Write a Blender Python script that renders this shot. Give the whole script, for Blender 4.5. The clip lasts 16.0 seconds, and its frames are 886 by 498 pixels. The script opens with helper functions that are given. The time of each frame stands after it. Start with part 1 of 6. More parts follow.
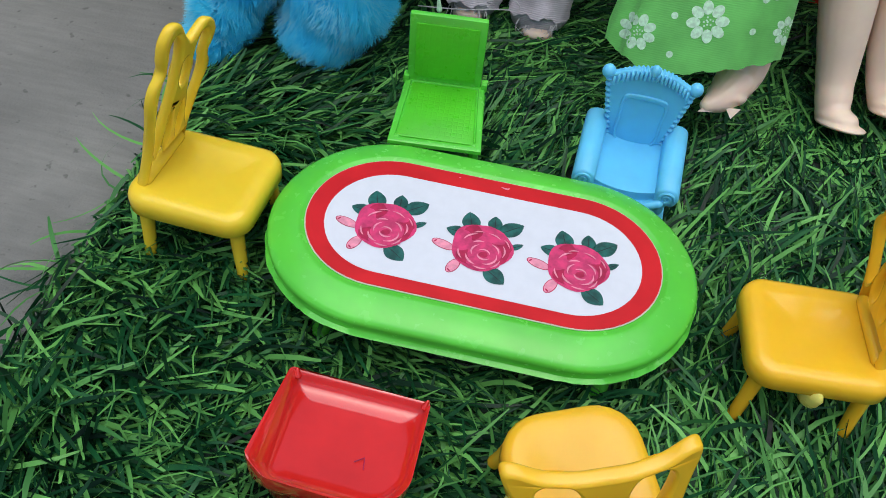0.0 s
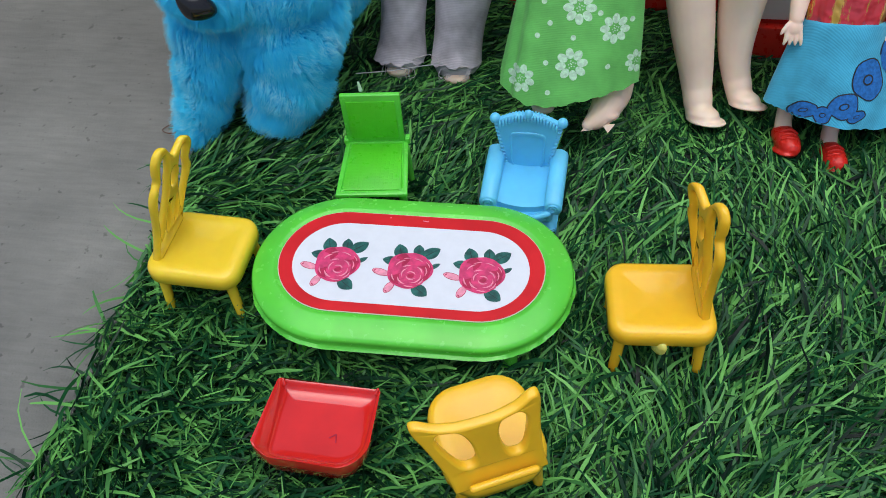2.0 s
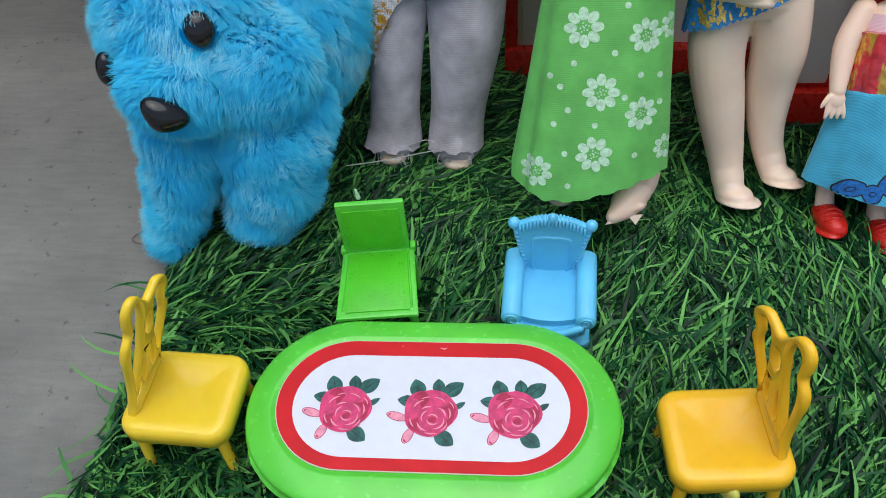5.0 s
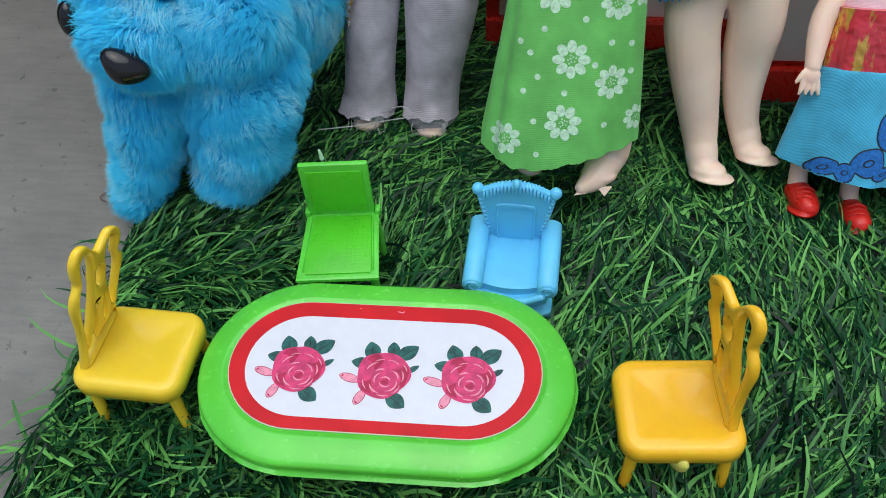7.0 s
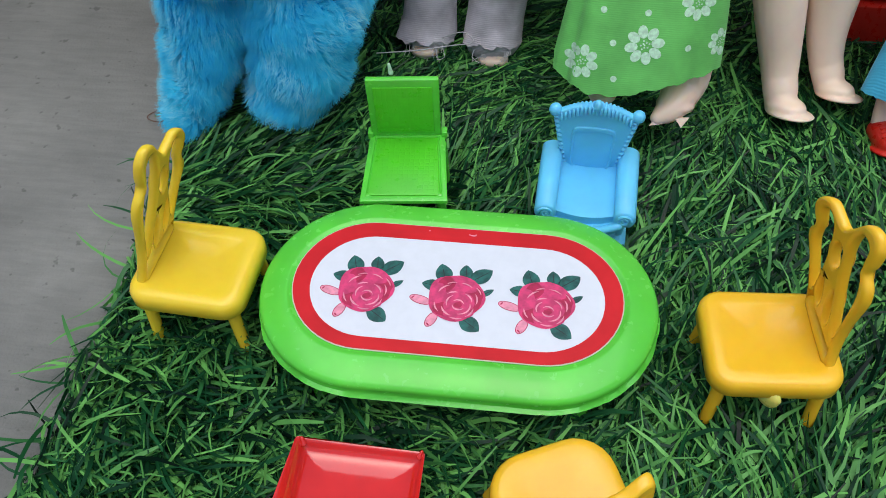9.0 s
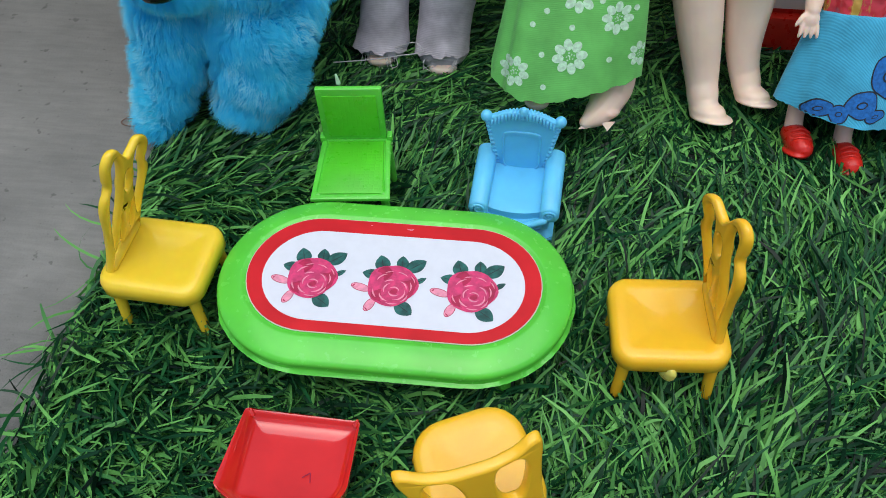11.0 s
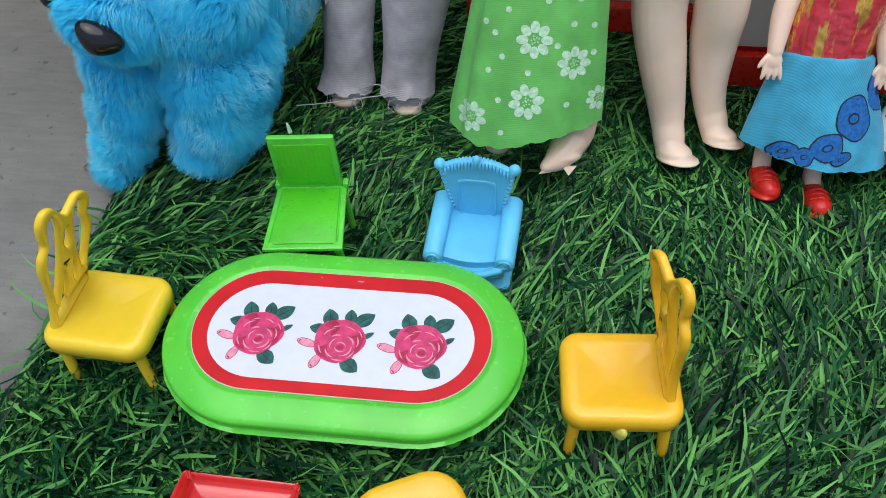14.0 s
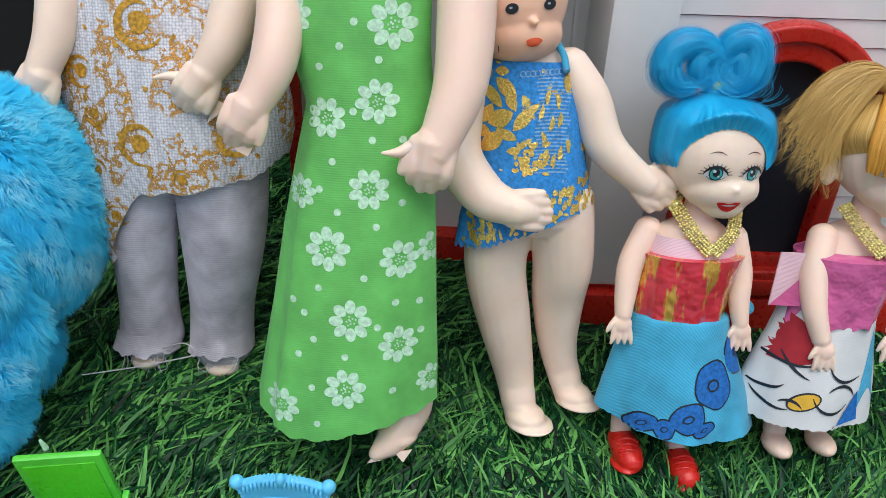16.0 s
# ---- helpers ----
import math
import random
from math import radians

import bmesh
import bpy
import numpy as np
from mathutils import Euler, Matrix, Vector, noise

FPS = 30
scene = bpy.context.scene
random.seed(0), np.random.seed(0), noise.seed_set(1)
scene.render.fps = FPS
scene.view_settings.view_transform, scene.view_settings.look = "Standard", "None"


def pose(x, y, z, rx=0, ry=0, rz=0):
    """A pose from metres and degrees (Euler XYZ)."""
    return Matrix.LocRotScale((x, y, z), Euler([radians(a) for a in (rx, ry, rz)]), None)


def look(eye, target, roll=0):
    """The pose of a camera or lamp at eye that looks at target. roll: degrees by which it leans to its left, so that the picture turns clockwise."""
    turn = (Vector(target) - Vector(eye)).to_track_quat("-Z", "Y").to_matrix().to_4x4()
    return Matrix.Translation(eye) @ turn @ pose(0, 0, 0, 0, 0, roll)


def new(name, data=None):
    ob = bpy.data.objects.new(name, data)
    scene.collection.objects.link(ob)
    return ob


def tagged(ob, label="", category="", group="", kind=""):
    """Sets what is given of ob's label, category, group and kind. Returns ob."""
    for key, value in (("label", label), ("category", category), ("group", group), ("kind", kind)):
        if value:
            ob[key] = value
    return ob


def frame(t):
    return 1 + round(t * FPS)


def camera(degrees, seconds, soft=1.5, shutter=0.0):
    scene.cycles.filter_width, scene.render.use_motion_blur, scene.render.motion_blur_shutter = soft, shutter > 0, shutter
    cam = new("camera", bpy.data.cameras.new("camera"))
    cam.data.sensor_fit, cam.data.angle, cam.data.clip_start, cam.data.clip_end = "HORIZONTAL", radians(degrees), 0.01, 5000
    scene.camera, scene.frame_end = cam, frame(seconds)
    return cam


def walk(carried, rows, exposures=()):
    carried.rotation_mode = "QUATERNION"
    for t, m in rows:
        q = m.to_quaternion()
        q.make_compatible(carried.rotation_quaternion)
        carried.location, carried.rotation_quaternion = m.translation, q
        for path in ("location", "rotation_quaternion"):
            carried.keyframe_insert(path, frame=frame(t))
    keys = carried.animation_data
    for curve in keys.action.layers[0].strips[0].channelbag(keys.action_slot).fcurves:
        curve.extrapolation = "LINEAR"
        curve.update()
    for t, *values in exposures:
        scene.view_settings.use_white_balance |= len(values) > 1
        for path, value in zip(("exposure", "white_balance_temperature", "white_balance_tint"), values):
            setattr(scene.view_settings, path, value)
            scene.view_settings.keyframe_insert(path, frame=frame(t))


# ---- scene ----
cam = camera(57.0, 16.0, soft=0.9)
PATH = [
    (0, (0.01193, -0.13131, 0.17072), (-0.01680, 0.06366, -0.05547), 6.50),
    (0.5, (0.01499, -0.14346, 0.17321), (-0.01029, 0.04378, -0.05981), 4.47),
    (1, (0.03560, -0.14981, 0.18722), (0.00668, 0.02807, -0.05261), 0.06),
    (1.5, (0.04662, -0.15774, 0.20197), (0.01117, 0.02038, -0.03681), -2.97),
    (2, (0.04717, -0.16077, 0.22902), (0.00721, 0.02836, -0.00039), -4.55),
    (2.5, (0.04429, -0.15526, 0.22290), (0.00151, 0.04311, 0.00194), -4.51),
    (3, (0.04159, -0.12542, 0.20705), (0.00103, 0.07179, -0.01535), -4.18),
    (3.5, (0.03954, -0.12628, 0.22496), (0.00363, 0.07223, 0.00291), -3.99),
    (4, (0.04304, -0.10953, 0.23935), (0.01130, 0.09515, 0.02233), -4.87),
    (4.5, (0.03972, -0.10989, 0.23457), (0.01011, 0.09502, 0.01747), -5.38),
    (5, (0.02857, -0.11702, 0.22182), (-0.00312, 0.08111, -0.00120), -5.62),
    (5.2, (0.03482, -0.11342, 0.20056), (0.00302, 0.08115, -0.02556), -5.25),
    (7.3, (0.04223, -0.12187, 0.22402), (0.01067, 0.07187, -0.00284), -3.91),
    (7.5, (0.04369, -0.12732, 0.22869), (0.00980, 0.06861, 0.00405), -4.42),
    (8, (0.04105, -0.12608, 0.22869), (0.00601, 0.07122, 0.00543), -4.39),
    (8.5, (0.02863, -0.13412, 0.20746), (-0.00558, 0.05554, -0.02245), -3.39),
    (8.7, (0.02126, -0.12321, 0.19790), (-0.01287, 0.06381, -0.03417), -3.00),
    (10.8, (0.03373, -0.13764, 0.21144), (0.00233, 0.04452, -0.02485), -2.15),
    (11, (0.04050, -0.13822, 0.21586), (0.00927, 0.04670, -0.01830), -2.49),
    (11.5, (0.04584, -0.14669, 0.23510), (0.01374, 0.04189, 0.00400), -3.48),
    (12, (0.05151, -0.15276, 0.24227), (0.01453, 0.04067, 0.01596), -4.40),
    (12.5, (0.04626, -0.14652, 0.24075), (0.00527, 0.05065, 0.01839), -4.86),
    (13, (0.04467, -0.13820, 0.22162), (0.00354, 0.05757, -0.00194), -4.46),
    (13.5, (0.04652, -0.14282, 0.22281), (0.00827, 0.04810, -0.00541), -3.88),
    (14, (0.05722, -0.12478, 0.21785), (0.02116, 0.06455, -0.01205), -3.81),
    (14.5, (0.05718, -0.12330, 0.21754), (0.02855, 0.07099, -0.00924), -2.31),
    (15, (0.06325, -0.10985, 0.21688), (0.03984, 0.09047, -0.00521), -1.72),
    (15.5, (0.07508, -0.07533, 0.22582), (0.06463, 0.13229, 0.00952), -0.20),
    (16, (0.07283, -0.05894, 0.22255), (0.07464, 0.16544, 0.02342), 1.98),
]
walk(cam, [(t, look(eye, target, roll)) for t, eye, target, roll in PATH], exposures=[(0.0, -0.38), (2.5, -0.34), (4.0, -0.32), (5.2, -0.35), (14.0, -0.28), (15.0, -0.18), (16.0, -0.16)])

# ---- light: bright hazy daylight from nearly overhead ----
world = bpy.data.worlds.new("sky")
scene.world = world
world.use_nodes = True
sky = world.node_tree.nodes.new("ShaderNodeTexSky")
sky.sky_type, sky.sun_disc = "NISHITA", False
sky.sun_elevation, sky.sun_rotation = radians(80), radians(165)
sky.air_density, sky.dust_density, sky.ozone_density = 1.0, 3.5, 0.6
back = world.node_tree.nodes["Background"]
back.inputs["Strength"].default_value = 0.15
world.node_tree.links.new(sky.outputs["Color"], back.inputs["Color"])
sun = new("sun", bpy.data.lights.new("sun", "SUN"))
sun.data.energy, sun.data.angle, sun.data.color = 2.5, radians(75), (0.88, 0.98, 1.03)
sun.matrix_world = look((0.05, -0.18, 1.9), (0, 0, 0))

# ---- materials ----
MM = 0.001


def material(name, rough=0.5, metal=0.0):
    m = bpy.data.materials.new(name)
    m.use_nodes = True
    b = m.node_tree.nodes["Principled BSDF"]
    b.inputs["Roughness"].default_value, b.inputs["Metallic"].default_value = rough, metal
    return m, m.node_tree, b


def noise_tex(nt, scale, detail=3.0, rough=0.5, coords="Object", stretch=None):
    tc = nt.nodes.new("ShaderNodeTexCoord")
    n = nt.nodes.new("ShaderNodeTexNoise")
    n.inputs["Scale"].default_value, n.inputs["Detail"].default_value, n.inputs["Roughness"].default_value = scale, detail, rough
    if stretch:
        mp = nt.nodes.new("ShaderNodeMapping")
        mp.inputs["Scale"].default_value = stretch
        nt.links.new(tc.outputs[coords], mp.inputs["Vector"])
        nt.links.new(mp.outputs["Vector"], n.inputs["Vector"])
    else:
        nt.links.new(tc.outputs[coords], n.inputs["Vector"])
    return n


def ramp(nt, fac, stops):
    r = nt.nodes.new("ShaderNodeValToRGB")
    while len(r.color_ramp.elements) < len(stops):
        r.color_ramp.elements.new(0.5)
    for e, (p, c) in zip(r.color_ramp.elements, stops):
        e.position, e.color = p, (*c, 1) if len(c) == 3 else c
    nt.links.new(fac, r.inputs["Fac"])
    return r


def bump(nt, b, height, strength, distance):
    n = nt.nodes.new("ShaderNodeBump")
    n.inputs["Strength"].default_value, n.inputs["Distance"].default_value = strength, distance
    nt.links.new(height, n.inputs["Height"])
    nt.links.new(n.outputs["Normal"], b.inputs["Normal"])
    return n


def mul(c, k):
    return tuple(min(1.0, v * k) for v in c)


def plastic(name, color, rough=0.28, sss=0.0, spread=0.12):
    """Moulded toy plastic: slight uneven tint, faint flow marks and a scuffed gloss."""
    m, nt, b = material(name, rough)
    n = noise_tex(nt, 60, 4)
    r = ramp(nt, n.outputs["Fac"], [(0.3, mul(color, 1 - spread)), (0.7, mul(color, 1 + spread))])
    nt.links.new(r.outputs["Color"], b.inputs["Base Color"])
    g = noise_tex(nt, 400, 3)
    rr = ramp(nt, g.outputs["Fac"], [(0.35, (rough * 0.8,) * 3), (0.7, (min(1, rough * 1.5),) * 3)])
    nt.links.new(rr.outputs["Color"], b.inputs["Roughness"])
    w = noise_tex(nt, 130, 2)
    bump(nt, b, w.outputs["Fac"], 0.12, 0.0006)
    if sss:
        b.inputs["Subsurface Weight"].default_value = sss
        b.inputs["Subsurface Radius"].default_value = (1.0, 0.6, 0.3)
        b.inputs["Subsurface Scale"].default_value = 0.002
    return m


def cloth(name, color, pitch=0.8, rough=0.85, spread=0.12, weave=0.4, rib=0.15, trans=0.0, run="Z"):
    """Thin knitted cloth; pitch: millimetres between its ribs."""
    m, nt, b = material(name, rough)
    n = noise_tex(nt, 90, 5)
    r = ramp(nt, n.outputs["Fac"], [(0.3, mul(color, 1 - spread)), (0.7, mul(color, 1 + spread))])
    tc = nt.nodes.new("ShaderNodeTexCoord")
    wv = nt.nodes.new("ShaderNodeTexWave")
    wv.wave_type, wv.bands_direction = "BANDS", run
    wv.inputs["Scale"].default_value, wv.inputs["Distortion"].default_value = 2 * math.pi / (20 * pitch * MM), 1.8
    wv.inputs["Detail"].default_value, wv.inputs["Detail Scale"].default_value = 2.0, 1.3
    nt.links.new(tc.outputs["Object"], wv.inputs["Vector"])
    fine = noise_tex(nt, 1900, 2)
    ad = nt.nodes.new("ShaderNodeMix")
    ad.data_type = "RGBA"
    ad.inputs["Factor"].default_value = 0.5
    nt.links.new(wv.outputs["Color"], ad.inputs["A"])
    nt.links.new(fine.outputs["Color"], ad.inputs["B"])
    bw = nt.nodes.new("ShaderNodeRGBToBW")
    nt.links.new(ad.outputs["Result"], bw.inputs["Color"])
    gr = ramp(nt, bw.outputs["Val"], [(0.2, (0.55, 0.55, 0.55)), (0.6, (1, 1, 1))])
    mx = nt.nodes.new("ShaderNodeMix")
    mx.data_type, mx.blend_type = "RGBA", "MULTIPLY"
    mx.inputs["Factor"].default_value = rib * 2
    nt.links.new(r.outputs["Color"], mx.inputs["A"])
    nt.links.new(gr.outputs["Color"], mx.inputs["B"])
    nt.links.new(mx.outputs["Result"], b.inputs["Base Color"])
    bump(nt, b, bw.outputs["Val"], weave, 0.00015)
    b.inputs["Sheen Weight"].default_value = 0.15
    if trans:
        t = nt.nodes.new("ShaderNodeBsdfTranslucent")
        nt.links.new(r.outputs["Color"], t.inputs["Color"])
        ms = nt.nodes.new("ShaderNodeMixShader")
        ms.inputs[0].default_value = trans
        nt.links.new(b.outputs[0], ms.inputs[1])
        nt.links.new(t.outputs[0], ms.inputs[2])
        nt.links.new(ms.outputs[0], nt.nodes["Material Output"].inputs["Surface"])
    return m


def flat(name, color, rough=0.5, metal=0.0, spread=0.08, scale=300):
    m, nt, b = material(name, rough, metal)
    n = noise_tex(nt, scale, 3)
    r = ramp(nt, n.outputs["Fac"], [(0.35, mul(color, 1 - spread)), (0.65, mul(color, 1 + spread))])
    nt.links.new(r.outputs["Color"], b.inputs["Base Color"])
    return m


def foil_cloth(name, base, gold=(0.72, 0.42, 0.08), scale=110.0, cut=0.52, rough=0.85, crease=900, stretch=None):
    """Cloth with worn gold-foil patches."""
    m, nt, b = material(name, 0.7)
    n = noise_tex(nt, scale, 5, 0.62, stretch=stretch)
    f = ramp(nt, n.outputs["Fac"], [(cut, (0, 0, 0)), (cut + (0.01 if crease > 300 else 0.04), (1, 1, 1))])
    g = noise_tex(nt, 900 if crease > 300 else 70, 3)
    bc = ramp(nt, g.outputs["Fac"], [(0.35, mul(base, 0.75)), (0.65, mul(base, 1.15))])
    gc = ramp(nt, g.outputs["Fac"], [(0.35, mul(gold, 0.6)), (0.65, mul(gold, 1.3))])
    mx = nt.nodes.new("ShaderNodeMix")
    mx.data_type = "RGBA"
    nt.links.new(f.outputs["Color"], mx.inputs["Factor"])
    nt.links.new(bc.outputs["Color"], mx.inputs["A"])
    nt.links.new(gc.outputs["Color"], mx.inputs["B"])
    nt.links.new(mx.outputs["Result"], b.inputs["Base Color"])
    fm = ramp(nt, f.outputs["Color"], [(0.0, (0, 0, 0)), (1.0, (0.6, 0.6, 0.6))])
    nt.links.new(fm.outputs["Color"], b.inputs["Metallic"])
    rr = ramp(nt, f.outputs["Color"], [(0.0, (rough,) * 3), (1.0, (0.3,) * 3)])
    nt.links.new(rr.outputs["Color"], b.inputs["Roughness"])
    bump(nt, b, noise_tex(nt, crease, 3).outputs["Fac"], 0.5 if crease > 300 else 0.75, 0.45 / crease)
    return m


def lace_cloth(name, base, gold):
    """White open knit with a filigree of worn gold print."""
    m, nt, b = material(name, 0.75)
    fine, patch, wear = noise_tex(nt, 300, 3, 0.5), noise_tex(nt, 75, 2), noise_tex(nt, 1300, 2)
    lines = ramp(nt, fine.outputs["Fac"], [(0.40, (0, 0, 0)), (0.43, (1, 1, 1)), (0.53, (1, 1, 1)), (0.56, (0, 0, 0))])
    where = ramp(nt, patch.outputs["Fac"], [(0.47, (0, 0, 0)), (0.50, (1, 1, 1))])
    worn = ramp(nt, wear.outputs["Fac"], [(0.36, (0, 0, 0)), (0.43, (1, 1, 1))])
    f = lines.outputs["Color"]
    for other in (where, worn):
        k = nt.nodes.new("ShaderNodeMix")
        k.data_type, k.blend_type = "RGBA", "MULTIPLY"
        k.inputs["Factor"].default_value = 1.0
        nt.links.new(f, k.inputs["A"])
        nt.links.new(other.outputs["Color"], k.inputs["B"])
        f = k.outputs["Result"]
    tc = nt.nodes.new("ShaderNodeTexCoord")
    knit = nt.nodes.new("ShaderNodeTexVoronoi")
    knit.inputs["Scale"].default_value, knit.inputs["Randomness"].default_value = 1150, 0.35
    nt.links.new(tc.outputs["Object"], knit.inputs["Vector"])
    bc = ramp(nt, knit.outputs["Distance"], [(0.25, base), (0.75, mul(base, 0.55))])
    gc = ramp(nt, wear.outputs["Fac"], [(0.35, mul(gold, 0.6)), (0.65, mul(gold, 1.5))])
    mx = nt.nodes.new("ShaderNodeMix")
    mx.data_type = "RGBA"
    nt.links.new(f, mx.inputs["Factor"])
    nt.links.new(bc.outputs["Color"], mx.inputs["A"])
    nt.links.new(gc.outputs["Color"], mx.inputs["B"])
    nt.links.new(mx.outputs["Result"], b.inputs["Base Color"])
    fm = ramp(nt, f, [(0.0, (0, 0, 0)), (1.0, (0.5, 0.5, 0.5))])
    nt.links.new(fm.outputs["Color"], b.inputs["Metallic"])
    n = bump(nt, b, knit.outputs["Distance"], 0.5, 0.0003)
    n.invert = True
    return m


def strands(name, dark, light, rough=0.45, trans=0.0, mid=None, single=0.55, patch=45):
    """Fibres, each with a tint of its own."""
    m, nt, b = material(name, rough)
    g = nt.nodes.new("ShaderNodeNewGeometry")
    n = noise_tex(nt, patch, 3)
    add = nt.nodes.new("ShaderNodeMath")
    add.operation = "MULTIPLY_ADD"
    add.inputs[1].default_value, add.inputs[2].default_value = single, 0.0
    nt.links.new(g.outputs["Random Per Island"], add.inputs[0])
    ad2 = nt.nodes.new("ShaderNodeMath")
    ad2.operation = "MULTIPLY_ADD"
    ad2.inputs[1].default_value = 1.05 - single
    nt.links.new(n.outputs["Fac"], ad2.inputs[0])
    nt.links.new(add.outputs[0], ad2.inputs[2])
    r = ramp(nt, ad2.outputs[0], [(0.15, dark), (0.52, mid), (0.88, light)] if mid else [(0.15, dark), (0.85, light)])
    nt.links.new(r.outputs["Color"], b.inputs["Base Color"])
    if trans:
        t = nt.nodes.new("ShaderNodeBsdfTranslucent")
        nt.links.new(r.outputs["Color"], t.inputs["Color"])
        mx = nt.nodes.new("ShaderNodeMixShader")
        mx.inputs[0].default_value = trans
        nt.links.new(b.outputs[0], mx.inputs[1])
        nt.links.new(t.outputs[0], mx.inputs[2])
        nt.links.new(mx.outputs[0], nt.nodes["Material Output"].inputs["Surface"])
    return m


def concrete():
    m, nt, b = material("concrete", 0.85)
    n1 = noise_tex(nt, 9, 6, 0.6)
    n2 = noise_tex(nt, 900, 3)
    n3 = noise_tex(nt, 55, 6, 0.65, stretch=(1, 7, 1))
    r1 = ramp(nt, n1.outputs["Fac"], [(0.3, (0.120, 0.120, 0.110)), (0.7, (0.262, 0.256, 0.234))])
    r2 = ramp(nt, n3.outputs["Fac"], [(0.35, (0.72, 0.72, 0.72)), (0.6, (1, 1, 1))])
    mx = nt.nodes.new("ShaderNodeMix")
    mx.data_type, mx.blend_type = "RGBA", "MULTIPLY"
    mx.inputs["Factor"].default_value = 0.5
    nt.links.new(r1.outputs["Color"], mx.inputs["A"])
    nt.links.new(r2.outputs["Color"], mx.inputs["B"])
    nt.links.new(mx.outputs["Result"], b.inputs["Base Color"])
    n4 = noise_tex(nt, 260, 2)
    r4 = ramp(nt, n4.outputs["Fac"], [(0.27, (0.45, 0.45, 0.44)), (0.33, (1, 1, 1))])
    m2 = nt.nodes.new("ShaderNodeMix")
    m2.data_type, m2.blend_type = "RGBA", "MULTIPLY"
    m2.inputs["Factor"].default_value = 0.7
    nt.links.new(mx.outputs["Result"], m2.inputs["A"])
    nt.links.new(r4.outputs["Color"], m2.inputs["B"])
    nt.links.new(m2.outputs["Result"], b.inputs["Base Color"])
    bump(nt, b, n2.outputs["Fac"], 0.5, 0.0008)
    return m


YELLOW = plastic("yellow_plastic", (0.94, 0.53, 0.026), 0.17, 0.25, 0.06)
LEMON = plastic("lemon_yellow_plastic", (0.90, 0.63, 0.040), 0.17, 0.25, 0.06)
GREEN = plastic("green_plastic", (0.11, 0.60, 0.055), 0.20, 0.15)
RED = plastic("red_plastic", (0.68, 0.02, 0.016), 0.07, 0.1)
RED.node_tree.nodes["Principled BSDF"].inputs["Coat Weight"].default_value = 1.0
RED.node_tree.nodes["Principled BSDF"].inputs["Coat Roughness"].default_value = 0.04
BLUE = plastic("blue_plastic", (0.13, 0.56, 0.85), 0.36, 0.2)
PALE_YELLOW = plastic("pale_yellow_plastic", (0.80, 0.72, 0.16), 0.3, 0.3)
PAPER = flat("white_glossy_sticker", (0.70, 0.72, 0.78), 0.22, spread=0.02)
STICKER_RED = flat("red_sticker", (0.60, 0.016, 0.022), 0.36, spread=0.1, scale=80)
STICKER_RED.node_tree.nodes["Principled BSDF"].inputs["Specular IOR Level"].default_value = 0.2
PETAL = [flat("rose_petal_dark", (0.42, 0.010, 0.065), 0.35, spread=0.2, scale=500), flat("rose_petal_mid", (0.62, 0.040, 0.15), 0.35, spread=0.2, scale=500),
         flat("rose_petal_pale", (0.78, 0.28, 0.38), 0.35, spread=0.15, scale=600)]
LEAF_PRINT = flat("printed_leaf", (0.012, 0.100, 0.085), 0.35, spread=0.4, scale=500)
INK = flat("dark_print", (0.015, 0.02, 0.025), 0.4)
CONCRETE = concrete()
# Backing near black: shade between the blades is put into its colour.
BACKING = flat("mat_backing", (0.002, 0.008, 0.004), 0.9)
# Darkest blade tones are lowered to hold the pile's deep shade as well.
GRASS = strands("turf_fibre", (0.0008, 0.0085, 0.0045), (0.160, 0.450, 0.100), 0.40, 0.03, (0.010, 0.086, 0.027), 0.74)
GRASS.node_tree.nodes["Principled BSDF"].inputs["Specular IOR Level"].default_value = 0.20
FUR = strands("blue_plush", (0.001, 0.47, 0.99), (0.06, 0.76, 0.99), 0.95, 0.10, None, 0.08, 60)
FUR_TIP = strands("pale_blue_plush_tips", (0.004, 0.52, 0.99), (0.50, 0.93, 0.99), 0.8, 0.10, (0.07, 0.69, 0.99), 0.14, 75)
FUR_BASE = flat("blue_plush_backing", (0.001, 0.44, 0.99), 0.95, spread=0.12, scale=120)
WHITE_FUR = strands("white_plush", (0.94, 0.94, 0.91), (0.97, 0.97, 0.95), 0.9, 0.0)
for plush in (FUR, FUR_TIP, FUR_BASE):
    pb = plush.node_tree.nodes["Principled BSDF"]
    pb.inputs["Specular IOR Level"].default_value = 0.15
    pb.inputs["Sheen Weight"].default_value, pb.inputs["Sheen Roughness"].default_value = 0.3, 0.4
    pb.inputs["Sheen Tint"].default_value = (0.75, 0.95, 1.0, 1.0)
BLACK_GLOSS = plastic("black_glossy_plastic", (0.012, 0.012, 0.014), 0.12)
SKIN = plastic("pale_doll_plastic", (0.93, 0.72, 0.57), 0.36, 0.3, 0.06)
SKIN_PEACH = plastic("peach_doll_plastic", (0.94, 0.67, 0.53), 0.36, 0.3, 0.04)
SKIN_ORANGE = plastic("orange_painted_face", (0.97, 0.56, 0.38), 0.42, 0.3, 0.05)
WHITE_PLASTIC = plastic("white_house_plastic", (0.82, 0.80, 0.76), 0.35, 0.0, 0.04)
CREAM = plastic("cream_house_plastic", (0.58, 0.55, 0.45), 0.4, 0.0, 0.06)
HOUSE_RED = plastic("red_house_plastic", (0.58, 0.022, 0.012), 0.3, 0.1)
DARK = flat("unlit_room_black", (0.012, 0.014, 0.025), 0.6)
LILAC = cloth("lilac_grey_knit", (0.60, 0.555, 0.61), 0.70, 0.95, 0.30, 0.9, 0.13)
